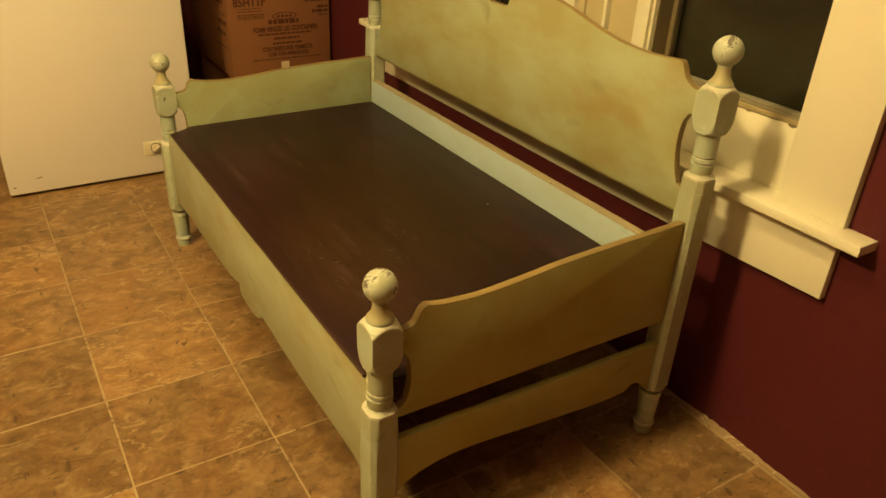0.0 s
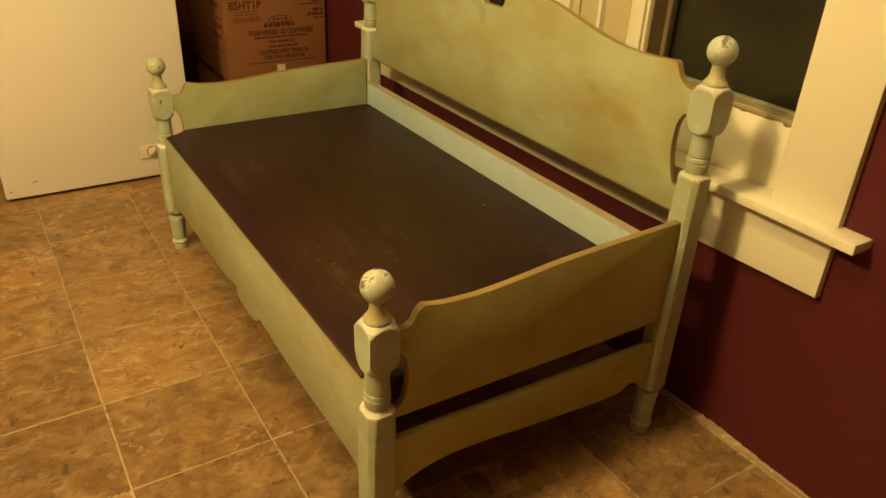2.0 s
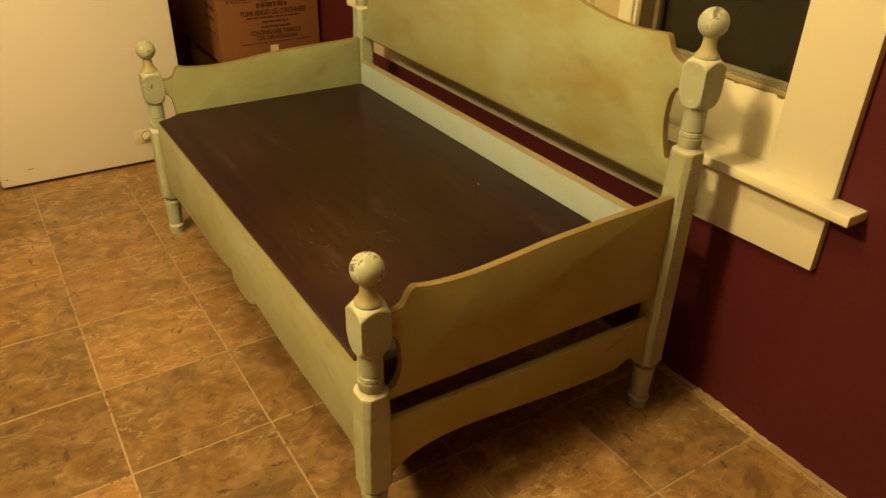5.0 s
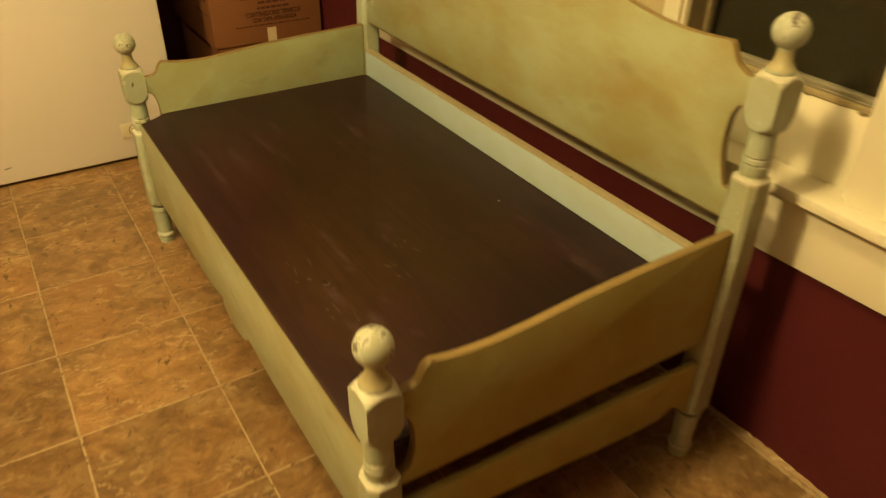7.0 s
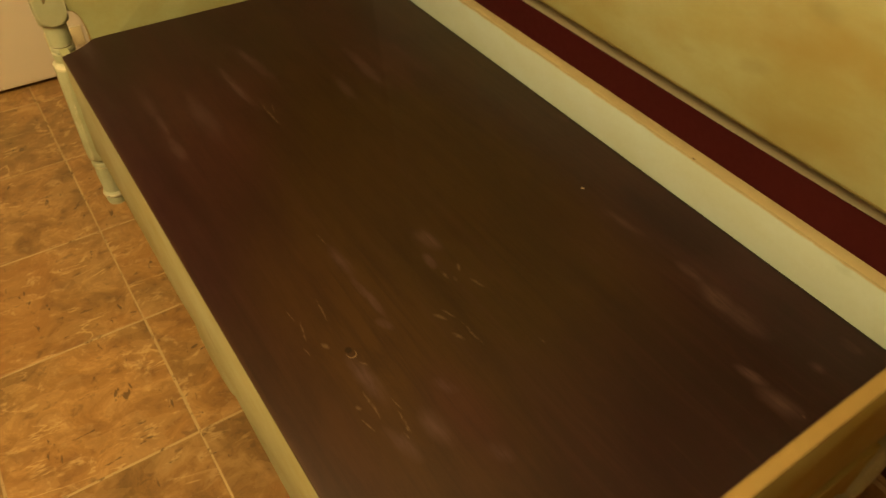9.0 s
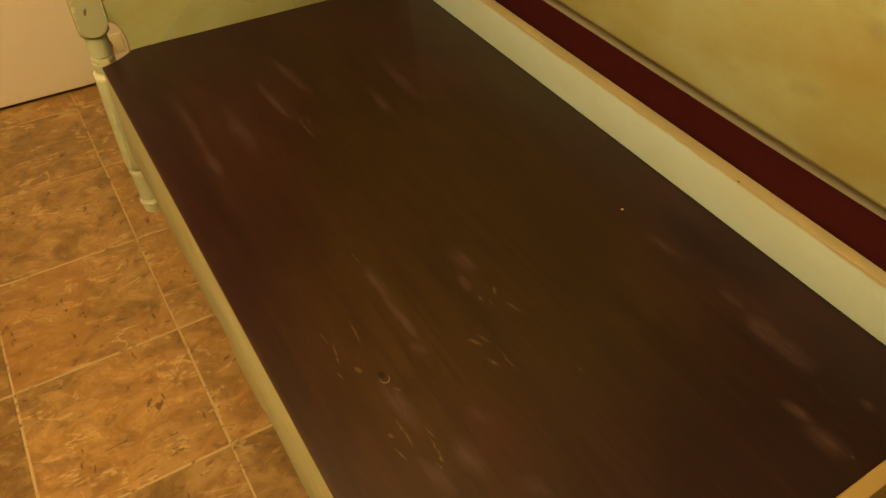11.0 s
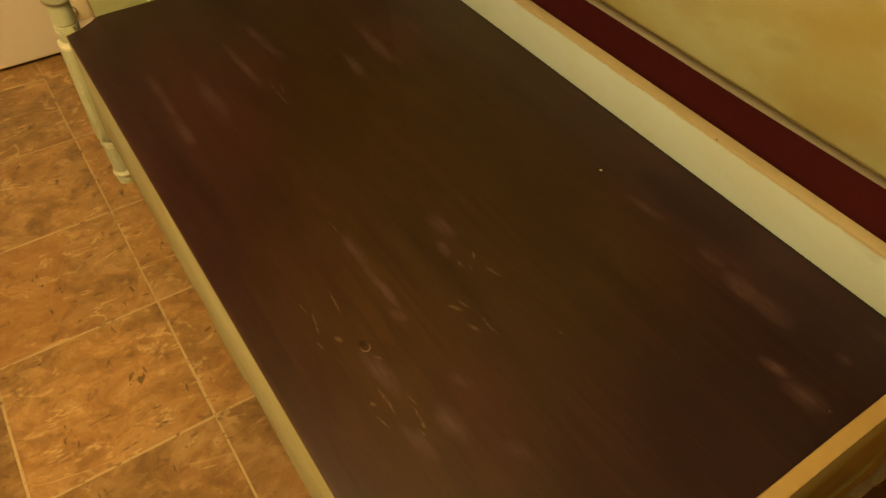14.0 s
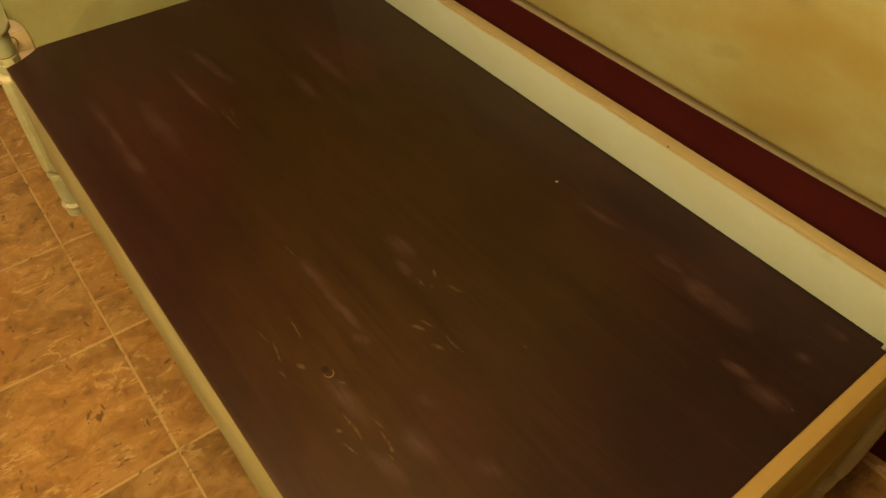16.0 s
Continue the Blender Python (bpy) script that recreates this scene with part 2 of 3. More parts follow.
    # a knot with a dark eye and a pale rim, and one white fleck
    kn = n.ramp(marks(((0.171, 0.026, 0.008, 0.009, 0, 1.0),), plain_xyz), (0.30, 0.0), (0.60, 0.75))
    col = n.mix(kn, col, (0.0045, 0.0025, 0.0018))
    rim = n.ramp(marks(((0.1715, 0.020, 0.008, 0.010, 0, 1.0),), plain_xyz), (0.16, 0.0), (0.26, 1.0), (0.40, 0.0), (1.0, 0.0))
    rim = n.math("MULTIPLY", rim, n.ramp(axes["Y"], (0.018, 1.0), (0.021, 0.0)))
    col = n.mix(n.math("MULTIPLY", rim, 0.8), col, (0.22, 0.17, 0.12))
    fleck = n.ramp(marks(((0.632, 0.110, 0.0030, 0.0030, 0, 1.0),), plain_xyz), (0.2, 0.0), (0.4, 1.0))
    col = n.mix(fleck, col, (0.60, 0.56, 0.48))
    # ragged black line along the back edge, rubbed red-brown along the front edge
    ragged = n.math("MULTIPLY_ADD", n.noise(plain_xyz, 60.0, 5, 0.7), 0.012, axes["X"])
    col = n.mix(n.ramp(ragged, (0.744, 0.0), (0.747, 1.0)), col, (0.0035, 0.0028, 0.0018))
    worn = n.math("MULTIPLY_ADD", n.noise(n.coords((1, 0.25, 1)), 40.0, 5, 0.7), 0.010, axes["X"])
    col = n.mix(n.math("MULTIPLY", n.ramp(worn, (0.0575, 1.0), (0.0605, 0.0)), 0.6), col, (0.075, 0.040, 0.020))
    n.bump(n.math("ADD", n.math("MULTIPLY", fine, 0.6), n.math("ADD", long, mott)), 0.26, 0.0012)
    return n.done(col, n.ramp(n.math("ADD", n.math("MULTIPLY", long, 0.4), n.math("MULTIPLY", scuff, 0.5)), (0.1, 0.44), (0.7, 0.60)))


def tile_material():
    """Printed slate-look tile: brown and amber clouds, tan plates, pale chips and short dark cracks."""
    n = Nodes("slate_tile", 0.42, 0.4)
    v = n.coords(shuffle=True)
    rnd = n.node("ShaderNodeObjectInfo").outputs["Random"]
    # per-tile tone, which also carries the painted dimness of the near floor
    tile_tone = n.node("ShaderNodeSeparateXYZ", Vector=n.node("ShaderNodeObjectInfo").outputs["Color"]).outputs["X"]
    other = n.math("FRACT", n.math("MULTIPLY", rnd, 17.3))
    big = n.noise(v, 4.2, 4, 0.55, 0.4)
    cloud = n.noise(v, 13.0, 8, 0.72, 0.7)
    mid = n.noise(v, 19.0, 7, 0.68, 0.35)
    fine = n.noise(v, 75.0, 4, 0.65, 0.2)
    col = n.ramp(cloud, (0.32, (0.120, 0.064, 0.025)), (0.43, (0.208, 0.114, 0.042)), (0.52, (0.282, 0.157, 0.057)), (0.60, (0.385, 0.232, 0.098)), (0.70, (0.47, 0.310, 0.155)))
    # each tile leans to amber or to olive brown
    col = n.mix(n.math("MULTIPLY", n.ramp(big, (0.40, 0.0), (0.62, 1.0)), n.math("MULTIPLY_ADD", other, 0.40, 0.08)), col, (0.350, 0.165, 0.048))
    col = n.mix(n.math("MULTIPLY", n.ramp(big, (0.36, 1.0), (0.54, 0.0)), n.math("MULTIPLY_ADD", other, -0.50, 0.62)), col, (0.160, 0.098, 0.040))
    # angular plates, lighter and darker, pulled one way like cleft slate
    push = n.node("ShaderNodeTexNoise", Vector=v, Scale=24.0, Detail=5.0, Roughness=0.7)
    sway = n.node("ShaderNodeVectorMath")
    sway.operation = "MULTIPLY_ADD"
    n.put(sway.inputs[0], push.outputs["Color"])
    sway.inputs[1].default_value = (0.06, 0.045, 0.0)
    n.put(sway.inputs[2], n.coords((1.0, 1.7, 1.0), shuffle=True))
    cells = n.node("ShaderNodeTexVoronoi", Vector=sway.outputs[0], Scale=21.0)
    plate = n.node("ShaderNodeSeparateXYZ", Vector=cells.outputs["Color"]).outputs["X"]
    col = n.mix(n.math("MULTIPLY", n.ramp(plate, (0.60, 0.0), (1.00, 1.0)), 0.34), col, (0.43, 0.275, 0.130))
    col = n.mix(n.math("MULTIPLY", n.ramp(plate, (0.00, 1.0), (0.36, 0.0)), 0.22), col, (0.145, 0.080, 0.033))
    # pale chips and dark pits
    chip = n.noise(n.coords((1.0, 1.25, 1.0), (2.0, 9.0, 0), shuffle=True), 27.0, 5, 0.62, 0.35)
    where = n.ramp(n.noise(v, 7.0, 3, 0.6), (0.42, 0.2), (0.60, 1.0))
    col = n.mix(n.math("MULTIPLY", n.math("MULTIPLY", n.ramp(chip, (0.56, 0.0), (0.66, 1.0)), where), 0.66), col, (0.56, 0.40, 0.22))
    col = n.mix(n.math("MULTIPLY", n.ramp(chip, (0.33, 1.0), (0.41, 0.0)), 0.55), col, (0.100, 0.055, 0.024))
    col = n.mix(n.math("MULTIPLY", fine, 0.18), col, (0.19, 0.10, 0.040))
    # broken cracks, and a few long pale ridges
    for stretch, place in (((1.0, 3.0, 1.0), (5.0, 2.0, 0.0)), ((2.6, 1.0, 1.0), (1.0, 8.0, 0.0))):
        pit = n.ramp(n.noise(n.coords(stretch, place, shuffle=True), 19.0, 4, 0.6, 0.35), (0.655, 0.0), (0.70, 1.0))
        col = n.mix(n.math("MULTIPLY", pit, 0.75), col, (0.060, 0.033, 0.015))
    ridge = n.math("ABSOLUTE", n.math("SUBTRACT", n.noise(n.coords((0.8, 2.4, 1.0), (1.0, 7.0, 0.0), shuffle=True), 5.0, 5, 0.58, 0.7), 0.5))
    ridge = n.math("MULTIPLY", n.ramp(ridge, (0.003, 1.0), (0.014, 0.0)), n.ramp(n.noise(v, 9.0, 3, 0.6), (0.40, 1.0), (0.48, 0.0)))
    col = n.mix(n.math("MULTIPLY", ridge, 0.62), col, (0.54, 0.38, 0.20))
    hsv = n.node("ShaderNodeHueSaturation", Color=col, Value=n.math("MULTIPLY", tile_tone, n.math("MULTIPLY_ADD", rnd, 0.16, 0.86)), Saturation=0.97)
    lift = n.math("ADD", n.math("ADD", mid, n.math("MULTIPLY", fine, 0.4)), n.math("MULTIPLY_ADD", plate, 0.45, n.math("MULTIPLY", ridge, 0.5)))
    n.bump(lift, 0.40, 0.0020)
    return n.done(hsv.outputs[0], n.ramp(mid, (0.3, 0.36), (0.7, 0.52)))


def plain(name, colour, rough=0.5, spec=0.5, metal=0.0, scale=30.0, vary=0.12, bumpy=0.05, stain=None):
    """Paint or plastic with slight mottling, fine relief and, if given, stains."""
    n = Nodes(name, rough, spec, metal)
    v = n.coords()
    f = n.noise(v, scale, 5, 0.6)
    big = n.noise(v, scale / 9, 4, 0.55, 0.3)
    col = n.mix(n.ramp(big, (0.3, 0.0), (0.7, vary)), colour, tuple(c * 0.55 for c in colour))
    col = n.mix(n.math("MULTIPLY", f, vary), col, tuple(c * 0.6 for c in colour))
    if stain:
        col = n.mix(n.ramp(n.noise(v, scale * 0.6, 5, 0.7, 1.0), (0.56, 0.0), (0.64, 0.8)), col, stain)
    n.bump(f, bumpy, 0.001)
    return n.done(col, n.ramp(f, (0.3, max(rough - 0.06, 0.02)), (0.7, min(rough + 0.06, 1))))


BROWN_STAIN, GREY_STAIN = (0.270, 0.205, 0.075), (0.205, 0.195, 0.095)
SAGE = glazed_paint("sage_paint", (0.370, 0.405, 0.262), (0.315, 0.298, 0.138), 0.0, stains=(
    (-0.022, 0.647, 0.034, 0.013, -18, 0.50, GREY_STAIN), (-0.080, 0.715, 0.120, 0.055, -12, 0.60, BROWN_STAIN), (-0.086, 0.752, 0.030, 0.016, 10, 0.60, GREY_STAIN),
    (-0.190, 0.710, 0.050, 0.030, 0, 0.45, BROWN_STAIN), (0.150, 0.640, 0.060, 0.045, 20, 0.35, BROWN_STAIN), (-0.290, 0.820, 0.060, 0.060, 0, 0.55, BROWN_STAIN),
    (0.700, 0.655, 0.090, 0.050, 0, 0.45, BROWN_STAIN), (0.340, 0.690, 0.100, 0.040, 8, 0.30, GREY_STAIN), (-0.150, 0.590, 0.130, 0.045, 0, 0.40, BROWN_STAIN)))
# darker sage for the panel foot: glaze, with its underside shade painted in
FOOT_SHADE = glazed_paint("panel_foot_glaze_and_shade", (0.270, 0.240, 0.110), (0.215, 0.175, 0.065), 0.0)
# dark brown for the cut ring grooves of the posts
GROOVE = glazed_paint("dark_groove_paint", (0.130, 0.110, 0.050), (0.095, 0.075, 0.030), 0.0)
SAGE_RAIL = glazed_paint("sage_rail_paint", (0.385, 0.425, 0.305), (0.345, 0.325, 0.180), 0.0)
SAGE_POST = glazed_paint("sage_post_paint", (0.41, 0.47, 0.38), (0.35, 0.36, 0.23), 0.045, shuffle=True, rub=0.8)
CHIPPED = glazed_paint("chipped_ball_paint", (0.45, 0.50, 0.42), (0.39, 0.40, 0.28), 0.104, shuffle=True, worn_top=0.065)
NECK = glazed_paint("rubbed_neck_paint", (0.42, 0.41, 0.27), (0.39, 0.335, 0.18), 0.0, shuffle=True)
RUBBED = glazed_paint("rubbed_pale_paint", (0.62, 0.63, 0.54), (0.48, 0.46, 0.34), 0.07, shuffle=True, rub=0.8)
AQUA = glazed_paint("pale_aqua_paint", (0.45, 0.58, 0.66), (0.43, 0.52, 0.52), 0.0, bare_above=0.4785)
RAIL_EDGE = plain("rubbed_rail_edge", (0.37, 0.32, 0.21), 0.55, 0.35, 0, 45, 0.3, 0.1)
SAGE_ARM = glazed_paint("sage_arm_paint", (0.325, 0.370, 0.235), (0.290, 0.295, 0.150), 0.0)
ARM_OUTER = glazed_paint("browned_arm_glaze", (0.415, 0.412, 0.190), (0.385, 0.345, 0.115), 0.0, dull=True)
TAN_EDGE = plain("rubbed_tan_edge", (0.262, 0.186, 0.072), 0.5, 0.4, 0, 45, 0.3, 0.1)
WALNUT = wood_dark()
TILE = tile_material()
GROUT = plain("grout", (0.44, 0.33, 0.20), 0.85, 0.2, 0, 46, 0.4, 0.3, (0.085, 0.048, 0.022))
BURGUNDY = plain("burgundy_wall_paint", (0.080, 0.0086, 0.0135), 0.6, 0.35, 0, 90, 0.18, 0.15)
CEILING = plain("ceiling_white", (0.75, 0.72, 0.66), 0.9, 0.2, 0, 60, 0.05, 0.1)
TRIM = plain("cream_trim_paint", (0.78, 0.74, 0.60), 0.42, 0.5, 0, 35, 0.07, 0.06)
# tan tone of the mullion's recessed boards, darker than the cream trim
BEIGE = plain("beige_trim_tone", (0.54, 0.46, 0.285), 0.5, 0.4, 0, 35, 0.1, 0.08)
LEDGE = plain("weathered_sash_ledge", (0.36, 0.285, 0.155), 0.55, 0.4, 0, 35, 0.25, 0.1)
CAULK = plain("worn_skirting_paint", (0.37, 0.255, 0.145), 0.7, 0.3, 0, 40, 0.35, 0.3, (0.60, 0.48, 0.34))
ENAMEL = plain("white_enamel", (0.72, 0.68, 0.66), 0.38, 0.5, 0, 16, 0.05, 0.03)
PLASTIC = plain("ivory_plastic", (0.66, 0.60, 0.46), 0.5, 0.5, 0, 60, 0.08, 0.05)
BLACK = plain("black_rubber_and_shade", (0.015, 0.013, 0.012), 0.8, 0.3)
CARD = plain("brown_cardboard", (0.235, 0.100, 0.044), 0.85, 0.2, 0, 50, 0.2, 0.12)
INK = plain("dark_ink", (0.045, 0.017, 0.012), 0.8, 0.2)
BOX_INK = plain("faded_box_ink", (0.080, 0.027, 0.015), 0.85, 0.2)
PAPER = plain("paper_label", (0.62, 0.52, 0.36), 0.8, 0.2)
ALUMINIUM = plain("dull_aluminium", (0.27, 0.24, 0.18), 0.5, 0.5, 0.3, 90, 0.3, 0.1)
TRACK = plain("weathered_jamb_track", (0.20, 0.155, 0.085), 0.6, 0.4, 0, 25, 0.55, 0.2)
SCREEN = plain("insect_screen", (0.014, 0.0105, 0.0055), 0.85, 0.1, 0, 400, 0.3, 0.3)


def glass_material():
    n = Nodes("window_glass", 0.10, 0.5)
    n.b.inputs["Transmission Weight"].default_value = 1.0
    n.b.inputs["IOR"].default_value = 1.45
    return n.done((0.92, 0.95, 0.93))


GLASS = glass_material()


# ---- mesh helpers ----
def finish(bm, smooth=35):
    bmesh.ops.recalc_face_normals(bm, faces=bm.faces)
    me = bpy.data.meshes.new("mesh")
    bm.to_mesh(me)
    bm.free()
    for p in me.polygons:
        p.use_smooth = True
    me.set_sharp_from_angle(angle=radians(smooth))
    return me


def thing(name, place, label, category, group="", kind=""):
    ob = new(name)
    ob.empty_display_size = 0.1
    ob.location = place
    return tagged(ob, label, category, group, kind)


def part(name, bm, material, parent, label="", kind=""):
    """One mesh under a thing or a part; the mesh is given in world metres."""
    me = bm if isinstance(bm, bpy.types.Mesh) else finish(bm)
    ob = new(name, me)
    for m in material if isinstance(material, (list, tuple)) else [material]:
        me.materials.append(m)
    if parent is not None:
        ob.parent = parent
        top = parent
        while top.parent:
            top = top.parent
        if parent is top:
            ob.matrix_parent_inverse = Matrix.Translation(-top.location)
    return tagged(ob, label, "", "", kind)


def solo(name, bm, material, label, category, kind="", group=""):
    ob = part(name, bm, material, None)
    return tagged(ob, label, category, group, kind)


def box(x0, x1, y0, y1, z0, z1, bevel=0.0, seg=2, bm=None):
    bm2 = bmesh.new()
    bmesh.ops.create_cube(bm2, size=1, matrix=Matrix.Translation(((x0 + x1) / 2, (y0 + y1) / 2, (z0 + z1) / 2)) @ Matrix.Diagonal((x1 - x0, y1 - y0, z1 - z0, 1)))
    if bevel:
        bmesh.ops.bevel(bm2, geom=bm2.edges[:], offset=bevel, segments=seg, profile=0.5, affect="EDGES")
    if bm is None:
        return bm2
    me = bpy.data.meshes.new("tmp")
    bm2.to_mesh(me)
    bm2.free()
    bm.from_mesh(me)
    bpy.data.meshes.remove(me)
    return bm


def spline(points, steps=6):
    """A smooth line through the points (Catmull-Rom)."""
    p = [Vector(a) for a in points]
    p = [2 * p[0] - p[1]] + p + [2 * p[-1] - p[-2]]
    out = []
    for i in range(1, len(p) - 2):
        for k in range(steps):
            t = k / steps
            a, b, c, d = p[i - 1:i + 3]
            out.append(0.5 * ((2 * b) + (c - a) * t + (2 * a - 5 * b + 4 * c - d) * t * t + (3 * b - a - 3 * c + d) * t ** 3))
    return [tuple(v) for v in out] + [tuple(p[-2])]


def slab(outline, axis, a, b, bevel=0.0, rim=0, hole=None):
    """A board cut to an outline. axis x: outline in (y, z); y: in (x, z); z: in (x, y). The cut edge takes material slot rim."""
    def at(u, v, w):
        return {"x": (w, u, v), "y": (u, w, v), "z": (u, v, w)}[axis]
    bm = bmesh.new()
    n = len(outline)
    lo = [bm.verts.new(at(u, v, a)) for u, v in outline]
    hi = [bm.verts.new(at(u, v, b)) for u, v in outline]
    edges = []
    for i in range(n):
        f = bm.faces.new((lo[i], lo[(i + 1) % n], hi[(i + 1) % n], hi[i]))
        f.material_index = rim
    if hole:
        m = len(hole)
        hl = [bm.verts.new(at(u, v, a)) for u, v in hole]
        hh = [bm.verts.new(at(u, v, b)) for u, v in hole]
        for i in range(m):
            bm.faces.new((hl[i], hl[(i + 1) % m], hh[(i + 1) % m], hh[i])).material_index = rim
        for ring, inner in ((lo, hl), (hi, hh)):
            es = []
            for r in (ring, inner):
                for i in range(len(r)):
                    es.append(bm.edges.get((r[i], r[(i + 1) % len(r)])))
            bmesh.ops.triangle_fill(bm, use_beauty=True, edges=es)
    else:
        bm.faces.new(lo)
        bm.faces.new(hi)
    bmesh.ops.recalc_face_normals(bm, faces=bm.faces)
    if bevel:
        sharp = [e for e in bm.edges if len(e.link_faces) == 2 and abs(e.link_faces[0].normal.dot(e.link_faces[1].normal)) < 0.2
                 and (e.link_faces[0].material_index != e.link_faces[1].material_index or rim == 0)
                 and any(abs(f.normal["xyz".index(axis)]) > 0.9 for f in e.link_faces)]
        bmesh.ops.bevel(bm, geom=sharp, offset=bevel, segments=2, profile=0.5, affect="EDGES", clamp_overlap=True, material=rim)
    return bm


def turned(rows, place, sides=72, worn=()):
    """A turned post. Rows from the top down: z, turning radius, half-width of the square it is cut from, corner chamfer."""
    bm = bmesh.new()
    px, py = place
    rings = []
    for z, R, h, c in rows:
        ring = []
        for k in range(sides):
            a = 2 * math.pi * k / sides
            ca, sa = abs(math.cos(a)), abs(math.sin(a))
            r = R
            if h:
                r = min(r, h / max(ca, sa), (2 * h - c) / (ca + sa))
            ring.append(bm.verts.new((px + r * math.cos(a), py + r * math.sin(a), z)))
        rings.append(ring)
    for A, B in zip(rings, rings[1:]):
        zm = (A[0].co.z + B[0].co.z) / 2
        for k in range(sides):
            f = bm.faces.new((A[k], A[(k + 1) % sides], B[(k + 1) % sides], B[k]))
            f.material_index = max([0] + [m for a, b, m in worn if a < zm < b])
    bm.faces.new(rings[0])
    bm.faces.new(rings[-1])
    return bm


# ---- the room ----
WALL_X = 0.93
ROOM = (-3.965, WALL_X, -3.05, 2.36)
CEIL = 2.45
T = 0.305

floor = solo("floor", box(ROOM[0], ROOM[1] + 0.05, ROOM[2], ROOM[3], -0.12, -0.0012), GROUT, "brown slate-look square floor tiles with pale grout", "floor", "structure")
solo("ceiling", box(ROOM[0], ROOM[1], ROOM[2], ROOM[3], CEIL, CEIL + 0.1), CEILING, "plain white painted room ceiling", "ceiling", "structure")
WIN = (-0.476, 1.13, 0.575, 2.02)
bm = box(WALL_X, WALL_X + 0.15, ROOM[2], WIN[0], -0.1, CEIL)
box(WALL_X, WALL_X + 0.15, WIN[1], ROOM[3] + 0.1, -0.1, CEIL, bm=bm)
box(WALL_X, WALL_X + 0.15, WIN[0], WIN[1], -0.1, WIN[2], bm=bm)
box(WALL_X, WALL_X + 0.15, WIN[0], WIN[1], WIN[3], CEIL, bm=bm)
solo("wall_east", bm, BURGUNDY, "burgundy painted plaster wall below the window", "wall", "structure")
solo("wall_north", box(ROOM[0], WALL_X, ROOM[3], ROOM[3] + 0.1, -0.1, CEIL), BURGUNDY, "burgundy painted wall behind the white freezer", "wall", "structure")
solo("wall_west", box(ROOM[0] - 0.1, ROOM[0], ROOM[2] - 0.1, ROOM[3] + 0.1, -0.1, CEIL), BURGUNDY, "burgundy painted plain wall", "wall", "structure")
solo("wall_south", box(ROOM[0], WALL_X + 0.15, ROOM[2] - 0.1, ROOM[2], -0.1, CEIL), BURGUNDY, "burgundy painted plain wall", "wall", "structure")


def skirting():
    """A thin worn strip where the wall meets the floor."""
    bm = bmesh.new()
    rnd = random.Random(4)
    rows = []
    y = -2.9
    while y < 2.3:
        ragged = max(0.0, 1.0 - abs(y + 0.50) / 0.13)
        h = 0.007 + rnd.uniform(-0.0015, 0.0015) + ragged * rnd.uniform(0.004, 0.010)
        w = 0.008 + rnd.uniform(-0.001, 0.001)
        rows.append([bm.verts.new((WALL_X - w, y, -0.002)), bm.verts.new((WALL_X - w, y, 0.004)), bm.verts.new((WALL_X - 0.003, y, h)), bm.verts.new((WALL_X + 0.002, y, h))])
        y += rnd.uniform(0.006, 0.014)
    for a, b in zip(rows, rows[1:]):
        for i in range(3):
            bm.faces.new((a[i], a[i + 1], b[i + 1], b[i]))
    solo("baseboard", bm, CAULK, "worn chipped cream strip along the wall foot", "baseboard", "structure")


skirting()


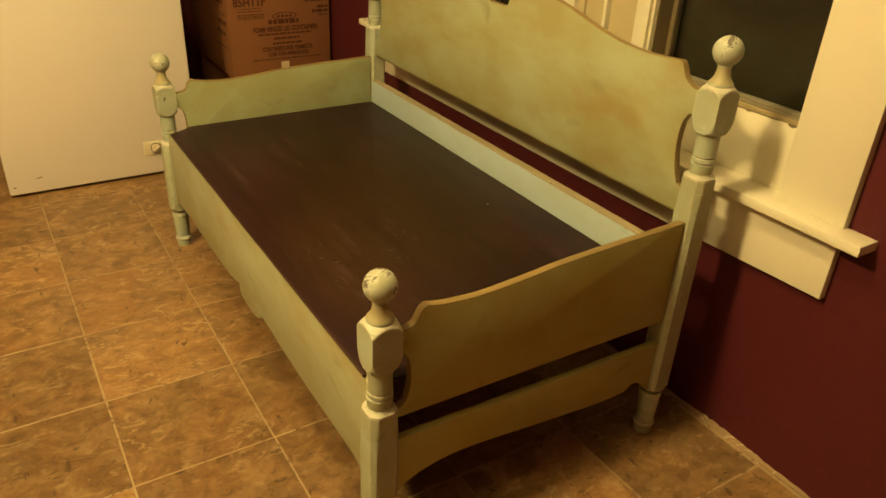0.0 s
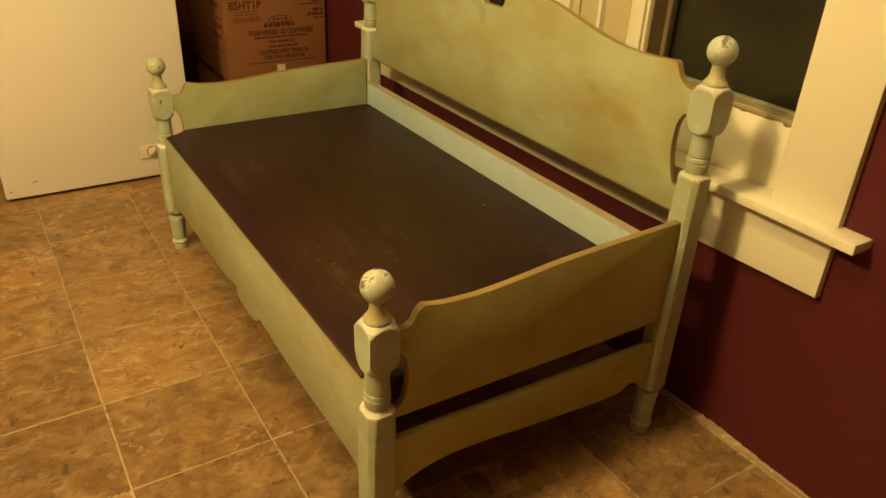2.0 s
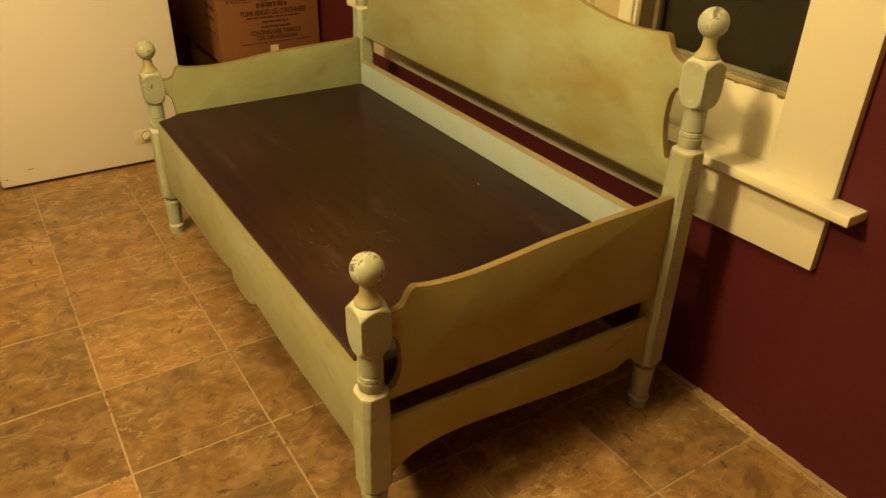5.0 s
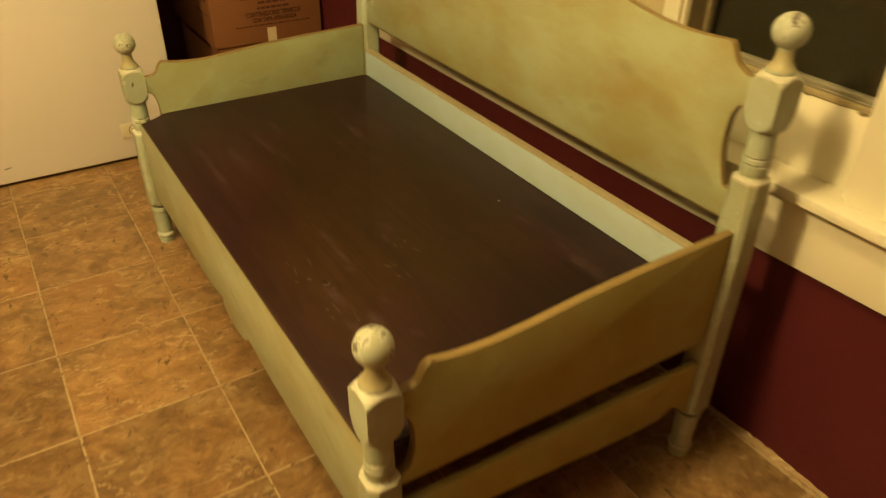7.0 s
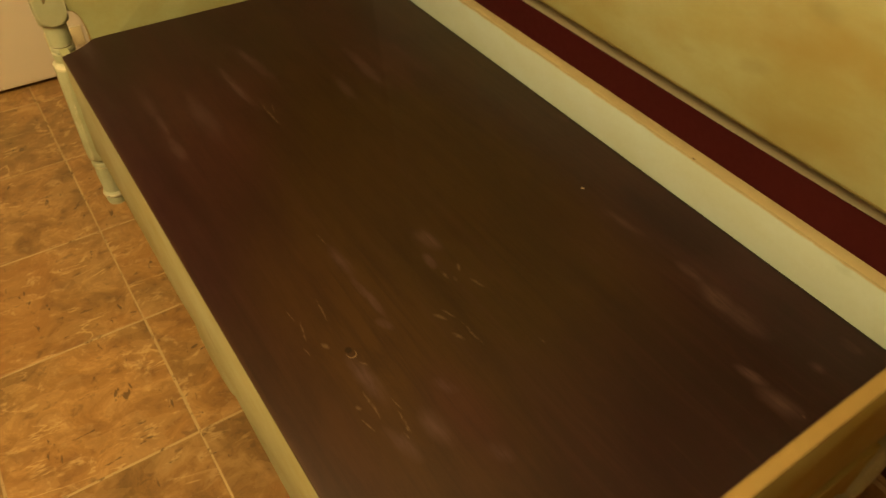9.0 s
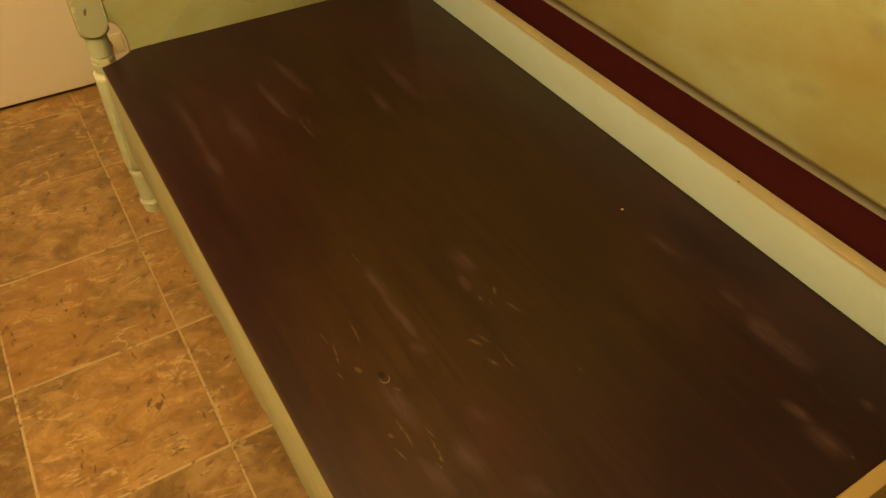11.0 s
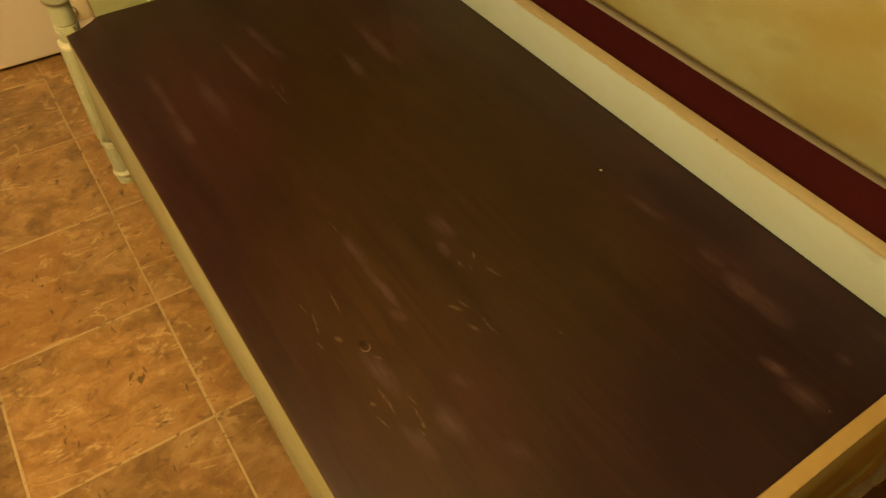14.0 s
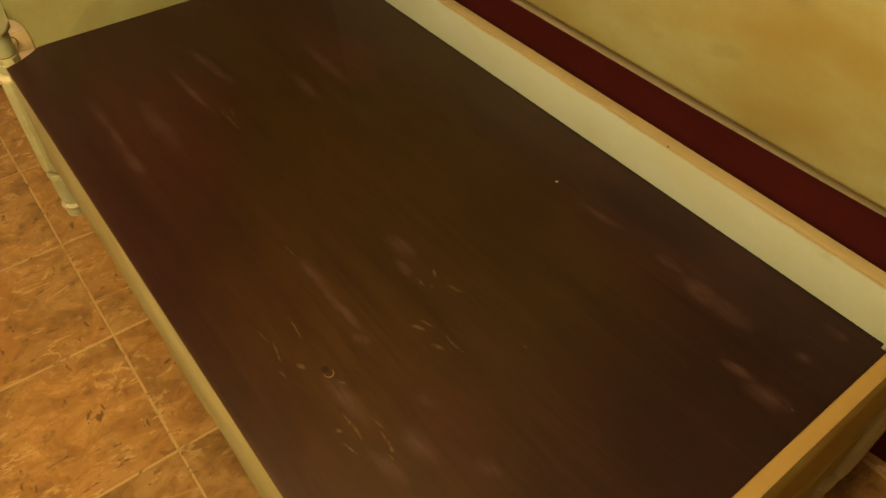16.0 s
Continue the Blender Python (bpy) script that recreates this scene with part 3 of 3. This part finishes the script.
# ---- window ----
def window():
    w = thing("window_1", (WALL_X, 0.33, 0.6), "cream painted wooden double window with dark night panes", "window", kind="structure")
    face = WALL_X - 0.02
    top = 2.02
    # stool (inner sill), apron, casings
    part("window_sill", slab([(0.872, -0.681), (0.872, 1.335), (WALL_X, 1.335), (WALL_X, WIN[1]), (1.05, WIN[1]), (1.05, WIN[0]), (WALL_X, WIN[0]), (WALL_X, -0.681)], "z", 0.586, 0.608, 0.004), TRIM, w)
    part("apron", slab([(-0.622, 0.4535), (-0.622, 0.586), (1.28, 0.586), (1.28, 0.4365), (0.10, 0.4375), (-0.15, 0.4405), (-0.35, 0.4455)], "x", face, WALL_X, 0.002), TRIM, w)
    part("casing", box(face, WALL_X, -0.622, WIN[0], 0.608, top, 0.002), TRIM, w)
    part("casing", box(face, WALL_X, WIN[1], 1.28, 0.608, top, 0.002), TRIM, w)
    part("casing", box(face - 0.002, WALL_X, -0.64, 1.30, top, top + 0.14, 0.002), TRIM, w)
    # reveals
    part("jamb", box(WALL_X, 1.08, WIN[0], WIN[0] + 0.012, 0.608, top, 0.001), TRIM, w)
    part("jamb", box(WALL_X, 1.08, WIN[1] - 0.012, WIN[1], 0.608, top, 0.001), TRIM, w)
    # stepped mullion between the two sashes
    for y0, y1, x0, material in ((-0.078, -0.071, 0.905, TRIM), (-0.071, -0.060, 0.914, BEIGE), (-0.060, -0.020, 0.908, TRIM), (-0.018, 0.074, 0.922, BEIGE), (0.074, 0.085, 0.907, TRIM),
                                 (0.085, 0.160, 0.922, BEIGE), (0.162, 0.186, 0.918, BEIGE), (0.187, 0.36, 0.906, TRIM)):
        part("mullion_board", box(x0, 1.04, y0, y1, 0.608, top, 0.0012), material, w, "beige recessed mullion board" if material == BEIGE else "cream mullion board")
    part("mullion_core", box(0.945, 1.038, -0.0205, -0.0175, 0.608, top), BLACK, w, "dark joint between mullion boards")
    for y0, y1 in ((WIN[0] + 0.012, -0.082), (0.364, WIN[1] - 0.012)):
        part("sash", box(0.952, 0.985, y0, y1, 0.608, 0.7455, 0.0015), TRIM, w, "cream lower sash rail")
        part("sash_ledge", box(0.9535, 0.985, y0, y1, 0.7455, 0.7570, 0.0025), LEDGE, w, "weathered tan ledge over the sash rail")
        bm = box(0.960, 0.980, y0, y1, 0.7570, 0.769, 0.002)
        box(0.956, 0.966, y0, y1, 0.7570, 0.761, 0.0015, bm=bm)
        part("screen_frame", bm, ALUMINIUM, w, "dull grey aluminium screen frame")
        bm = box(0.914, 1.0, y1, y1 + 0.004, 0.608, top)
        box(0.956, 0.972, y1 - 0.013, y1, 0.7575, top, 0.002, bm=bm)
        part("sash_track", bm, TRACK, w, "weathered brown sash track")
        g = part("pane", box(0.966, 0.970, y0, y1 - 0.013, 0.766, top), GLASS, w)
        g.visible_shadow = False
        part("insect_screen", box(0.990, 0.992, y0, y1, 0.70, top), SCREEN, w, "dark insect screen")
    # open cracks and missing flakes in the paint along the sash
    for y0, y1, z0, z1 in ((-0.408, -0.290, 0.7452, 0.7464), (-0.342, -0.330, 0.7430, 0.7462), (-0.452, -0.432, 0.7436, 0.7468), (-0.446, -0.436, 0.7415, 0.7437)):
        part("paint_crack", box(0.9514, 0.9545, y0, y1, z0, z1, 0.0004), TRACK, w, "dark crack in the paint")
    part("head", box(WALL_X, 1.08, WIN[0], WIN[1], top - 0.02, top), TRIM, w)
    return w


window()


# ---- bench ----
PX0, PX1, PY0, PY1 = 0.065, 0.771, -0.390, 1.005
MID = (PY0 + PY1) / 2


def post_rows(lift):
    """Ball finial, neck, block, rings, square shaft, collar and turned foot."""
    rows = []
    for k in range(15):
        a = radians(4 + k * 10.6)
        rows.append((0.600 + lift + 0.0275 * math.cos(a), 0.0275 * math.sin(a), 0, 0))
    rows += [(0.571 + lift, 0.0128, 0, 0), (0.562 + lift, 0.0130, 0, 0), (0.553 + lift, 0.0150, 0, 0), (0.546 + lift, 0.0195, 0, 0), (0.5425 + lift, 0.0228, 0, 0),
             (0.5395 + lift, 0.0234, 0, 0), (0.537 + lift, 0.0230, 0, 0), (0.5365 + lift, 0.0245, 0.0275, 0)]
    for k in range(13):
        t = k / 12
        rows.append((0.5365 + lift - 0.016 * t ** 1.15, 0.0245 + 0.0148 * t, 0.0275, 0.0))
    rows.append((0.482 + lift, 0.039, 0.0275, 0.0))
    for k in range(1, 15):
        t = k / 14
        rows.append((0.482 + lift - 0.038 * t, 0.0222 + 0.0170 * math.sqrt(max(0.0, 1 - t * t)) , 0.0275, 0.0))
    rows += [(0.443 + lift, 0.0215, 0, 0), (0.400 + lift, 0.0222, 0, 0), (0.3985 + lift, 0.0196, 0, 0), (0.3970 + lift, 0.0196, 0, 0), (0.3955 + lift, 0.0225, 0, 0), (0.388 + lift, 0.0228, 0, 0),
             (0.3870 + lift, 0.0200, 0, 0), (0.3855 + lift, 0.0200, 0, 0), (0.384 + lift, 0.0228, 0, 0), (0.370 + lift, 0.0225, 0, 0), (0.363 + lift, 0.0205, 0, 0), (0.361 + lift, 0.0225, 0.0272, 0.011),
             (0.357 + lift, 0.0300, 0.0272, 0.011), (0.352 + lift, 0.0388, 0.0272, 0.011), (0.300 + lift, 0.0388, 0.0278, 0.010), (0.280 + lift, 0.0388, 0.0278, 0.009),
             (0.268 + lift, 0.0391, 0.0278, 0.0085), (0.150, 0.0391, 0.0278, 0.0085), (0.140, 0.036, 0.0278, 0.006), (0.132, 0.029, 0.0278, 0), (0.128, 0.022, 0, 0), (0.124, 0.0165, 0, 0),
             (0.121, 0.0165, 0, 0), (0.119, 0.0235, 0, 0), (0.115, 0.0258, 0, 0), (0.109, 0.0258, 0, 0), (0.106, 0.0236, 0, 0), (0.080, 0.0236, 0, 0), (0.034, 0.0205, 0, 0),
             (0.031, 0.0238, 0, 0), (0.027, 0.0252, 0, 0), (0.022, 0.0238, 0, 0), (0.019, 0.0205, 0, 0), (0.012, 0.0222, 0, 0), (0.0, 0.0205, 0, 0)]
    return rows


def bench():
    b = thing("bench", (PX0, MID, 0.0), "sage green distressed bench with dark walnut seat, made from a bedstead", "bench")
    for x, y, lift in ((PX0, PY0, 0.0), (PX0, PY1, 0.0), (PX1, PY0, 0.297), (PX1, PY1, 0.297)):
        rows = post_rows(lift)
        post = part("post", turned(rows[14:], (x, y), worn=((0.5295 + lift, 0.5370 + lift, 1), (0.3530 + lift, 0.3615 + lift, 1), (0.023, 0.031, 1), (0.5440 + lift, 0.5720 + lift, 2), (0.3968 + lift, 0.3990 + lift, 3), (0.3853 + lift, 0.3875 + lift, 3))), [SAGE_POST, RUBBED, NECK, GROOVE], b, "chipped sage bedpost with turned rings")
        if lift == 0.0 and y == PY1:
            dent = bmesh.new()
            bmesh.ops.create_icosphere(dent, subdivisions=2, radius=1.0, matrix=pose(x - 0.006, y - 0.0274, 0.499, 0, 18, 0) @ Matrix.Diagonal((0.0030, 0.0006, 0.0075, 1)))
            part("dent", dent, TRACK, post, "dark worn dent")
        part("ball_finial", turned(rows[:15], (x, y)), CHIPPED, post, "chipped sage ball finial")
    # back panel: arched top, scooped shoulders, bites beside the posts
    half = [(-0.366, 0.5718), (-0.362, 0.617), (-0.352, 0.632), (-0.342, 0.660), (-0.3355, 0.700), (-0.338, 0.745), (-0.349, 0.768), (-0.366, 0.778)]
    up = [(-0.366, 0.819), (-0.352, 0.819), (-0.342, 0.822), (-0.330, 0.829), (-0.321, 0.840), (-0.314, 0.854), (-0.309, 0.860), (-0.304, 0.8615)]
    arch = spline([(-0.304, 0.8615), (-0.27, 0.8585), (-0.228, 0.856), (-0.185, 0.857), (-0.147, 0.860), (-0.10, 0.867), (-0.058, 0.876), (0.02, 0.895), (0.07, 0.905), (0.124, 0.914), (0.20, 0.924), (MID, 0.930)], 4)
    left = [half[0]] + spline(half[1:-1], 3) + [half[-1]] + spline(up, 2) + arch[1:]
    left = [(-1.256 + 1.0088 * (y + 1.256) if i < len(left) - 1 else y, 1.205 + 1.0088 * (z - 1.205)) for i, (y, z) in enumerate(left)]
    left = [(max(y, PY0 + 0.022) if y > -0.35 else PY0 + 0.022, z) for y, z in left]
    outline = left + [(2 * MID - y, z) for y, z in reversed(left[:-1])]
    cut = []
    for cx, cz, a0 in ((MID - 0.027, 0.874, 180), (MID + 0.027, 0.874, 270), (MID + 0.027, 0.892, 0), (MID - 0.027, 0.892, 90)):
        for k in range(6):
            a = radians(a0 + k * 18)
            cut.append((cx + 0.020 * math.cos(a), cz + 0.020 * math.sin(a) * (1.0 if cz < 0.88 else 0.9)))
    panel = slab(outline, "x", 0.760, 0.775, 0.003, rim=1, hole=cut)
    part("backrest", panel, [SAGE, TAN_EDGE], b, "mottled sage green arched back panel")
    edge = [(0.7600, 0.5662), (0.7605, 0.5637), (0.7620, 0.5612), (0.7648, 0.5594), (0.769, 0.5587), (0.775, 0.5587), (0.775, 0.5662)]
    part("panel_foot", slab(edge, "y", PY0 + 0.024, PY1 - 0.024), FOOT_SHADE, b, "rounded foot of the panel, brown with glaze and painted shade")
    part("back_rail", slab([(PY0 + 0.024, 0.37), (PY0 + 0.024, 0.482), (PY1 - 0.024, 0.482), (PY1 - 0.024, 0.37)], "x", 0.746, 0.768, 0.002, rim=1), [AQUA, RAIL_EDGE], b, "pale aqua board along the seat back")
    part("nick", box(0.7455, 0.7470, 0.0085, 0.0125, 0.4810, 0.4823, 0.0004), INK, b, "small dark dent in the rail edge")
    # arm panels and lower rails
    top = [(0.088, 0.512), (0.102, 0.513), (0.114, 0.515), (0.123, 0.520), (0.130, 0.533), (0.136, 0.542), (0.145, 0.5475)]
    wave = spline([(0.145, 0.5475), (0.165, 0.543), (0.193, 0.539), (0.25, 0.536), (0.31, 0.539), (0.37, 0.544), (0.435, 0.550), (0.573, 0.556), (0.648, 0.558), (0.742, 0.561)], 4)
    bite = spline([(0.090, 0.470), (0.104, 0.462), (0.112, 0.445), (0.116, 0.415), (0.114, 0.385), (0.106, 0.362), (0.090, 0.350)], 4)
    arm = spline(top, 3) + wave[1:] + [(0.742, 0.324), (0.089, 0.3315)] + list(reversed(bite))
    rail = [(0.088, 0.281), (0.742, 0.266), (0.742, 0.138)] + spline([(0.742, 0.138), (0.728, 0.146), (0.716, 0.162), (0.700, 0.172), (0.682, 0.173), (0.668, 0.164), (0.650, 0.160), (0.565, 0.162), (0.40, 0.177), (0.29, 0.188), (0.218, 0.191), (0.165, 0.185), (0.125, 0.172), (0.100, 0.155), (0.088, 0.140)], 4)[1:]
    for y, paint in ((PY0 - 0.006, ARM_OUTER), (PY1 - 0.017, SAGE_ARM)):
        part("arm_panel", slab(arm, "y", y - 0.008, y + 0.008, 0.002, rim=1), [paint, TAN_EDGE], b, "sage green side panel with rubbed tan edge")
        part("arm_rail", slab(rail, "y", y - 0.008, y + 0.008, 0.002), paint, b)
    # front rail with a scalloped lower edge
    low = [(PY0 + 0.022, 0.148), (PY0 + 0.04, 0.160), (PY0 + 0.075, 0.175), (PY0 + 0.14, 0.179), (-0.07, 0.179), (0.07, 0.184), (0.14, 0.191), (0.202, 0.194)]
    lobe = [(0.206, 0.182), (0.230, 0.170), (0.262, 0.163), (0.300, 0.162), (0.332, 0.165), (0.356, 0.173), (0.362, 0.196)]
    end = [(0.38, 0.193), (0.47, 0.179), (0.62, 0.177), (0.80, 0.178), (PY1 - 0.12, 0.175), (PY1 - 0.05, 0.164), (PY1 - 0.022, 0.148)]
    front = spline(low, 3) + spline(lobe, 3) + spline(end, 3) + [(PY1 - 0.022, 0.398), (PY0 + 0.022, 0.398)]
    part("front_rail", slab(front, "x", 0.0545, 0.072, 0.002), SAGE_RAIL, b, "sage green scalloped front rail")
    # seat board, cut round the posts
    seat = [(0.0520, PY0 + 0.036), (0.0520, PY1 - 0.068), (0.078, PY1 - 0.058), (0.103, PY1 - 0.042), (0.119, PY1 - 0.028), (0.140, PY1 - 0.026), (0.736, PY1 - 0.026), (0.736, PY1 - 0.030), (0.745, PY1 - 0.030), (0.745, PY0 + 0.030), (0.736, PY0 + 0.030), (0.736, PY0 + 0.003), (0.094, PY0 + 0.003), (0.094, PY0 + 0.036)]
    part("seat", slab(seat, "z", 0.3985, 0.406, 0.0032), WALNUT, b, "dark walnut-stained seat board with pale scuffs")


bench()


# ---- chest freezer ----
FY = 1.604


def freezer():
    f = thing("chest_freezer", (-0.055, 1.93, 0.0), "white enamel chest freezer standing on the tiled floor", "freezer")
    part("body", box(-0.392, 0.288, FY, 2.20, 0.012, 0.80, 0.006, 3), ENAMEL, f)
    part("lid_gasket", box(-0.386, 0.282, FY + 0.006, 2.194, 0.800, 0.806), BLACK, f, "dark rubber lid gasket")
    part("lid", box(-0.397, 0.293, FY - 0.007, 2.205, 0.806, 0.87, 0.012, 3), ENAMEL, f)
    for x in (-0.35, 0.24):
        for y in (1.66, 2.15):
            part("foot", box(x - 0.025, x + 0.025, y - 0.025, y + 0.025, 0.0, 0.012), BLACK, f, "black rubber foot")
    plate = part("drain_plate", box(0.083, 0.179, FY - 0.004, FY, 0.089, 0.143, 0.0015), PLASTIC, f, "ivory plastic drain plate")
    bm = bmesh.new()
    bmesh.ops.create_cone(bm, cap_ends=True, segments=32, radius1=0.0185, radius2=0.0165, depth=0.010, matrix=pose(0.128, FY - 0.0095, 0.117, 90))
    bmesh.ops.bevel(bm, geom=[e for e in bm.edges if e.calc_face_angle(0) > 1], offset=0.002, segments=2, affect="EDGES")
    # black ring added behind the plug as its shadow outline
    collar = bmesh.new()
    bmesh.ops.create_cone(collar, cap_ends=True, segments=32, radius1=0.0200, radius2=0.0200, depth=0.004, matrix=pose(0.128, FY - 0.0045, 0.117, 90))
    part("plug_recess", collar, BLACK, plate, "black ring standing for the shade round the drain plug")
    part("drain_plug", bm, PLASTIC, plate, "round slotted drain plug")
    m = pose(0.128, FY - 0.0175, 0.117, 0, -40, 0)
    slot = box(-0.0145, 0.0145, -0.004, 0.004, -0.0038, 0.0038, 0.001)
    bmesh.ops.transform(slot, matrix=m, verts=slot.verts)
    part("plug_grip", slot, PLASTIC, plate)
    for x, z, l, a in ((-0.290, 0.067, 0.022, -8), (-0.372, 0.042, 0.010, 4)):
        bm = box(-l / 2, l / 2, -0.0004, 0.0004, -0.0011, 0.0011)
        bmesh.ops.transform(bm, matrix=pose(x, FY - 0.0002, z, 0, a, 0), verts=bm.verts)
        part("scuff", bm, INK, f, "dark scuff mark")
    st = part("sticker", box(0.144, 0.230, FY - 0.0008, FY - 0.0002, 0.687, 0.740), PAPER, f, "pale paper sticker")
    for k in range(5):
        x = 0.155 + k * 0.0145
        part("print", box(x, x + 0.010, FY - 0.0014, FY - 0.0009, 0.693, 0.705), INK, st)


freezer()


# ---- cardboard boxes ----
def words(text, size, place, parent, material, squeeze=1.0, bold=0.0):
    data = bpy.data.curves.new("words", "FONT")
    data.body, data.size, data.align_x, data.extrude, data.offset = text, size, "CENTER", 0.0003, bold
    ob = new("words", data)
    me = bpy.data.meshes.new_from_object(ob.evaluated_get(bpy.context.evaluated_depsgraph_get()))
    bpy.data.objects.remove(ob)
    bpy.data.curves.remove(data)
    me.transform(Matrix.Translation(place) @ Matrix.Rotation(radians(90), 4, "X") @ Matrix.Diagonal((squeeze, 1, 1, 1)))
    return part("lettering", me, material, parent)


def carton(x0, x1, y0, y1, z0, z1, label):
    c = thing("cardboard_box", ((x0 + x1) / 2, (y0 + y1) / 2, z0), label, "box", "stacked cardboard boxes")
    part("body", box(x0, x1, y0, y1, z0, z1, 0.004), CARD, c)
    return c


BF = 1.700
carton(0.500, 0.913, BF + 0.01, 2.24, 0.0, 0.318, "brown cardboard box under another box by the wall")
top = carton(0.484, 0.913, BF, 2.25, 0.319, 0.80, "brown cardboard box with dark printed text and tape")
part("tape", box(0.690, 0.725, BF - 0.001, BF, 0.319, 0.372), PAPER, top, "strip of pale packing tape")
INKY = BF - 0.0006
words("ARTICULO NO", 0.0215, (0.574, INKY, 0.6405), top, BOX_INK, 0.95, 0.0006)
words("85HT1R", 0.044, (0.574, INKY, 0.602), top, BOX_INK, 0.90, 0.0016)
words("200", 0.036, (0.875, INKY, 0.616), top, BOX_INK, 0.9, 0.0014)
words("CONTENEDORES TERMICOS", 0.0235, (0.722, INKY, 0.4185), top, BOX_INK, 0.72, 0.0010)
words("CON TAPA ABISAGRADA", 0.0215, (0.725, INKY, 0.3975), top, BOX_INK, 0.72, 0.0010)
words("FOAM HINGED LID CONTAINERS", 0.028, (0.718, INKY, 0.497), top, BOX_INK, 0.66, 0.0013)


def bars(x0, x1, z0, z1, count, rnd):
    """A line of print too small to read: a row of plain bars."""
    x = x0
    bm = bmesh.new()
    while x < x1:
        w = rnd.uniform(0.010, 0.030) * count
        box(x, min(x + w, x1), BF - 0.0009, BF - 0.0002, z0, z1, bm=bm)
        x += w + 0.004
    part("print_line", bm, BOX_INK, top)


ring = bmesh.new()
for r0, r1 in ((1.0, 0.90),):
    inner = [ring.verts.new((0.715 + 0.052 * r1 * math.cos(a), BF - 0.0006, 0.556 + 0.013 * r1 * math.sin(a))) for a in np.linspace(0, 2 * math.pi, 33)[:-1]]
    outer = [ring.verts.new((0.715 + 0.052 * r0 * math.cos(a), BF - 0.0006, 0.556 + 0.0155 * r0 * math.sin(a))) for a in np.linspace(0, 2 * math.pi, 33)[:-1]]
    for k in range(32):
        ring.faces.new((inner[k], inner[(k + 1) % 32], outer[(k + 1) % 32], outer[k]))
for k in range(4):
    box(0.683 + k * 0.017, 0.694 + k * 0.017, BF - 0.0009, BF - 0.0002, 0.551, 0.561, bm=ring)
part("oval_mark", ring, BOX_INK, top)
for y0, y1, z0, z1 in ((1.74, 1.90, 0.640, 0.668), (1.76, 1.86, 0.600, 0.622), (1.74, 1.80, 0.560, 0.566), (1.74, 1.84, 0.520, 0.540), (1.75, 1.86, 0.480, 0.496), (1.74, 1.88, 0.430, 0.436)):
    y = y0
    while y < y1:
        part("print_bar", box(0.4832, 0.4838, y, min(y + 0.022, y1), z0, z1), BOX_INK, top)
        y += 0.030
rnd = random.Random(8)
for x0, x1, z0, z1 in ((0.51, 0.62, 0.668, 0.673), (0.53, 0.62, 0.590, 0.593), (0.52, 0.625, 0.580, 0.583), (0.522, 0.63, 0.566, 0.570), (0.522, 0.63, 0.558, 0.562), (0.522, 0.63, 0.551, 0.554),
                       (0.80, 0.905, 0.606, 0.612), (0.858, 0.905, 0.580, 0.590), (0.835, 0.905, 0.562, 0.574), (0.862, 0.905, 0.550, 0.555),
                       (0.645, 0.775, 0.526, 0.543), (0.60, 0.83, 0.483, 0.490), (0.665, 0.775, 0.464, 0.472), (0.66, 0.785, 0.444, 0.452), (0.57, 0.865, 0.383, 0.387)):
    bars(x0, x1, z0, z1, 1, rnd)


# ---- floor tiles ----
def tiles():
    g, d = 0.0014, 0.0016
    h = T / 2 - g
    bm = bmesh.new()
    lo = [bm.verts.new((sx * h, sy * h, -0.004)) for sx, sy in ((-1, -1), (1, -1), (1, 1), (-1, 1))]
    mid = [bm.verts.new((sx * h, sy * h, -d)) for sx, sy in ((-1, -1), (1, -1), (1, 1), (-1, 1))]
    hi = [bm.verts.new((sx * (h - 0.0020), sy * (h - 0.0020), 0.0)) for sx, sy in ((-1, -1), (1, -1), (1, 1), (-1, 1))]
    for a, b in ((lo, mid), (mid, hi)):
        for i in range(4):
            bm.faces.new((a[i], a[(i + 1) % 4], b[(i + 1) % 4], b[i]))
    bm.faces.new(hi)
    me = finish(bm, 20)
    me.materials.append(TILE)
    rnd = random.Random(21)
    # darker tiles: partly their own tone, partly the floor's dim corner put into colour
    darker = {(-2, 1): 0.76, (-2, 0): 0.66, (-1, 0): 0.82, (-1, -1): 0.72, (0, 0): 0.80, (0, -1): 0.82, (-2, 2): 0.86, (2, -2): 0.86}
    for i in range(-13, 3):
        for j in range(-10, 8):
            x, y = (i + 0.5) * T, (j + 0.5) * T
            ob = new("tile", me)
            # laid by hand: each sits a hair high or low, and out of true
            ob.location = (x + rnd.uniform(-0.0006, 0.0006), y + rnd.uniform(-0.0006, 0.0006), rnd.uniform(-0.0005, 0.0001))
            ob.rotation_euler = (rnd.uniform(-0.0022, 0.0022), rnd.uniform(-0.0022, 0.0022), rnd.uniform(-0.003, 0.003))
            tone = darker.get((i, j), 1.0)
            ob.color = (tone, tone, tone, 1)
            ob.parent = floor


tiles()
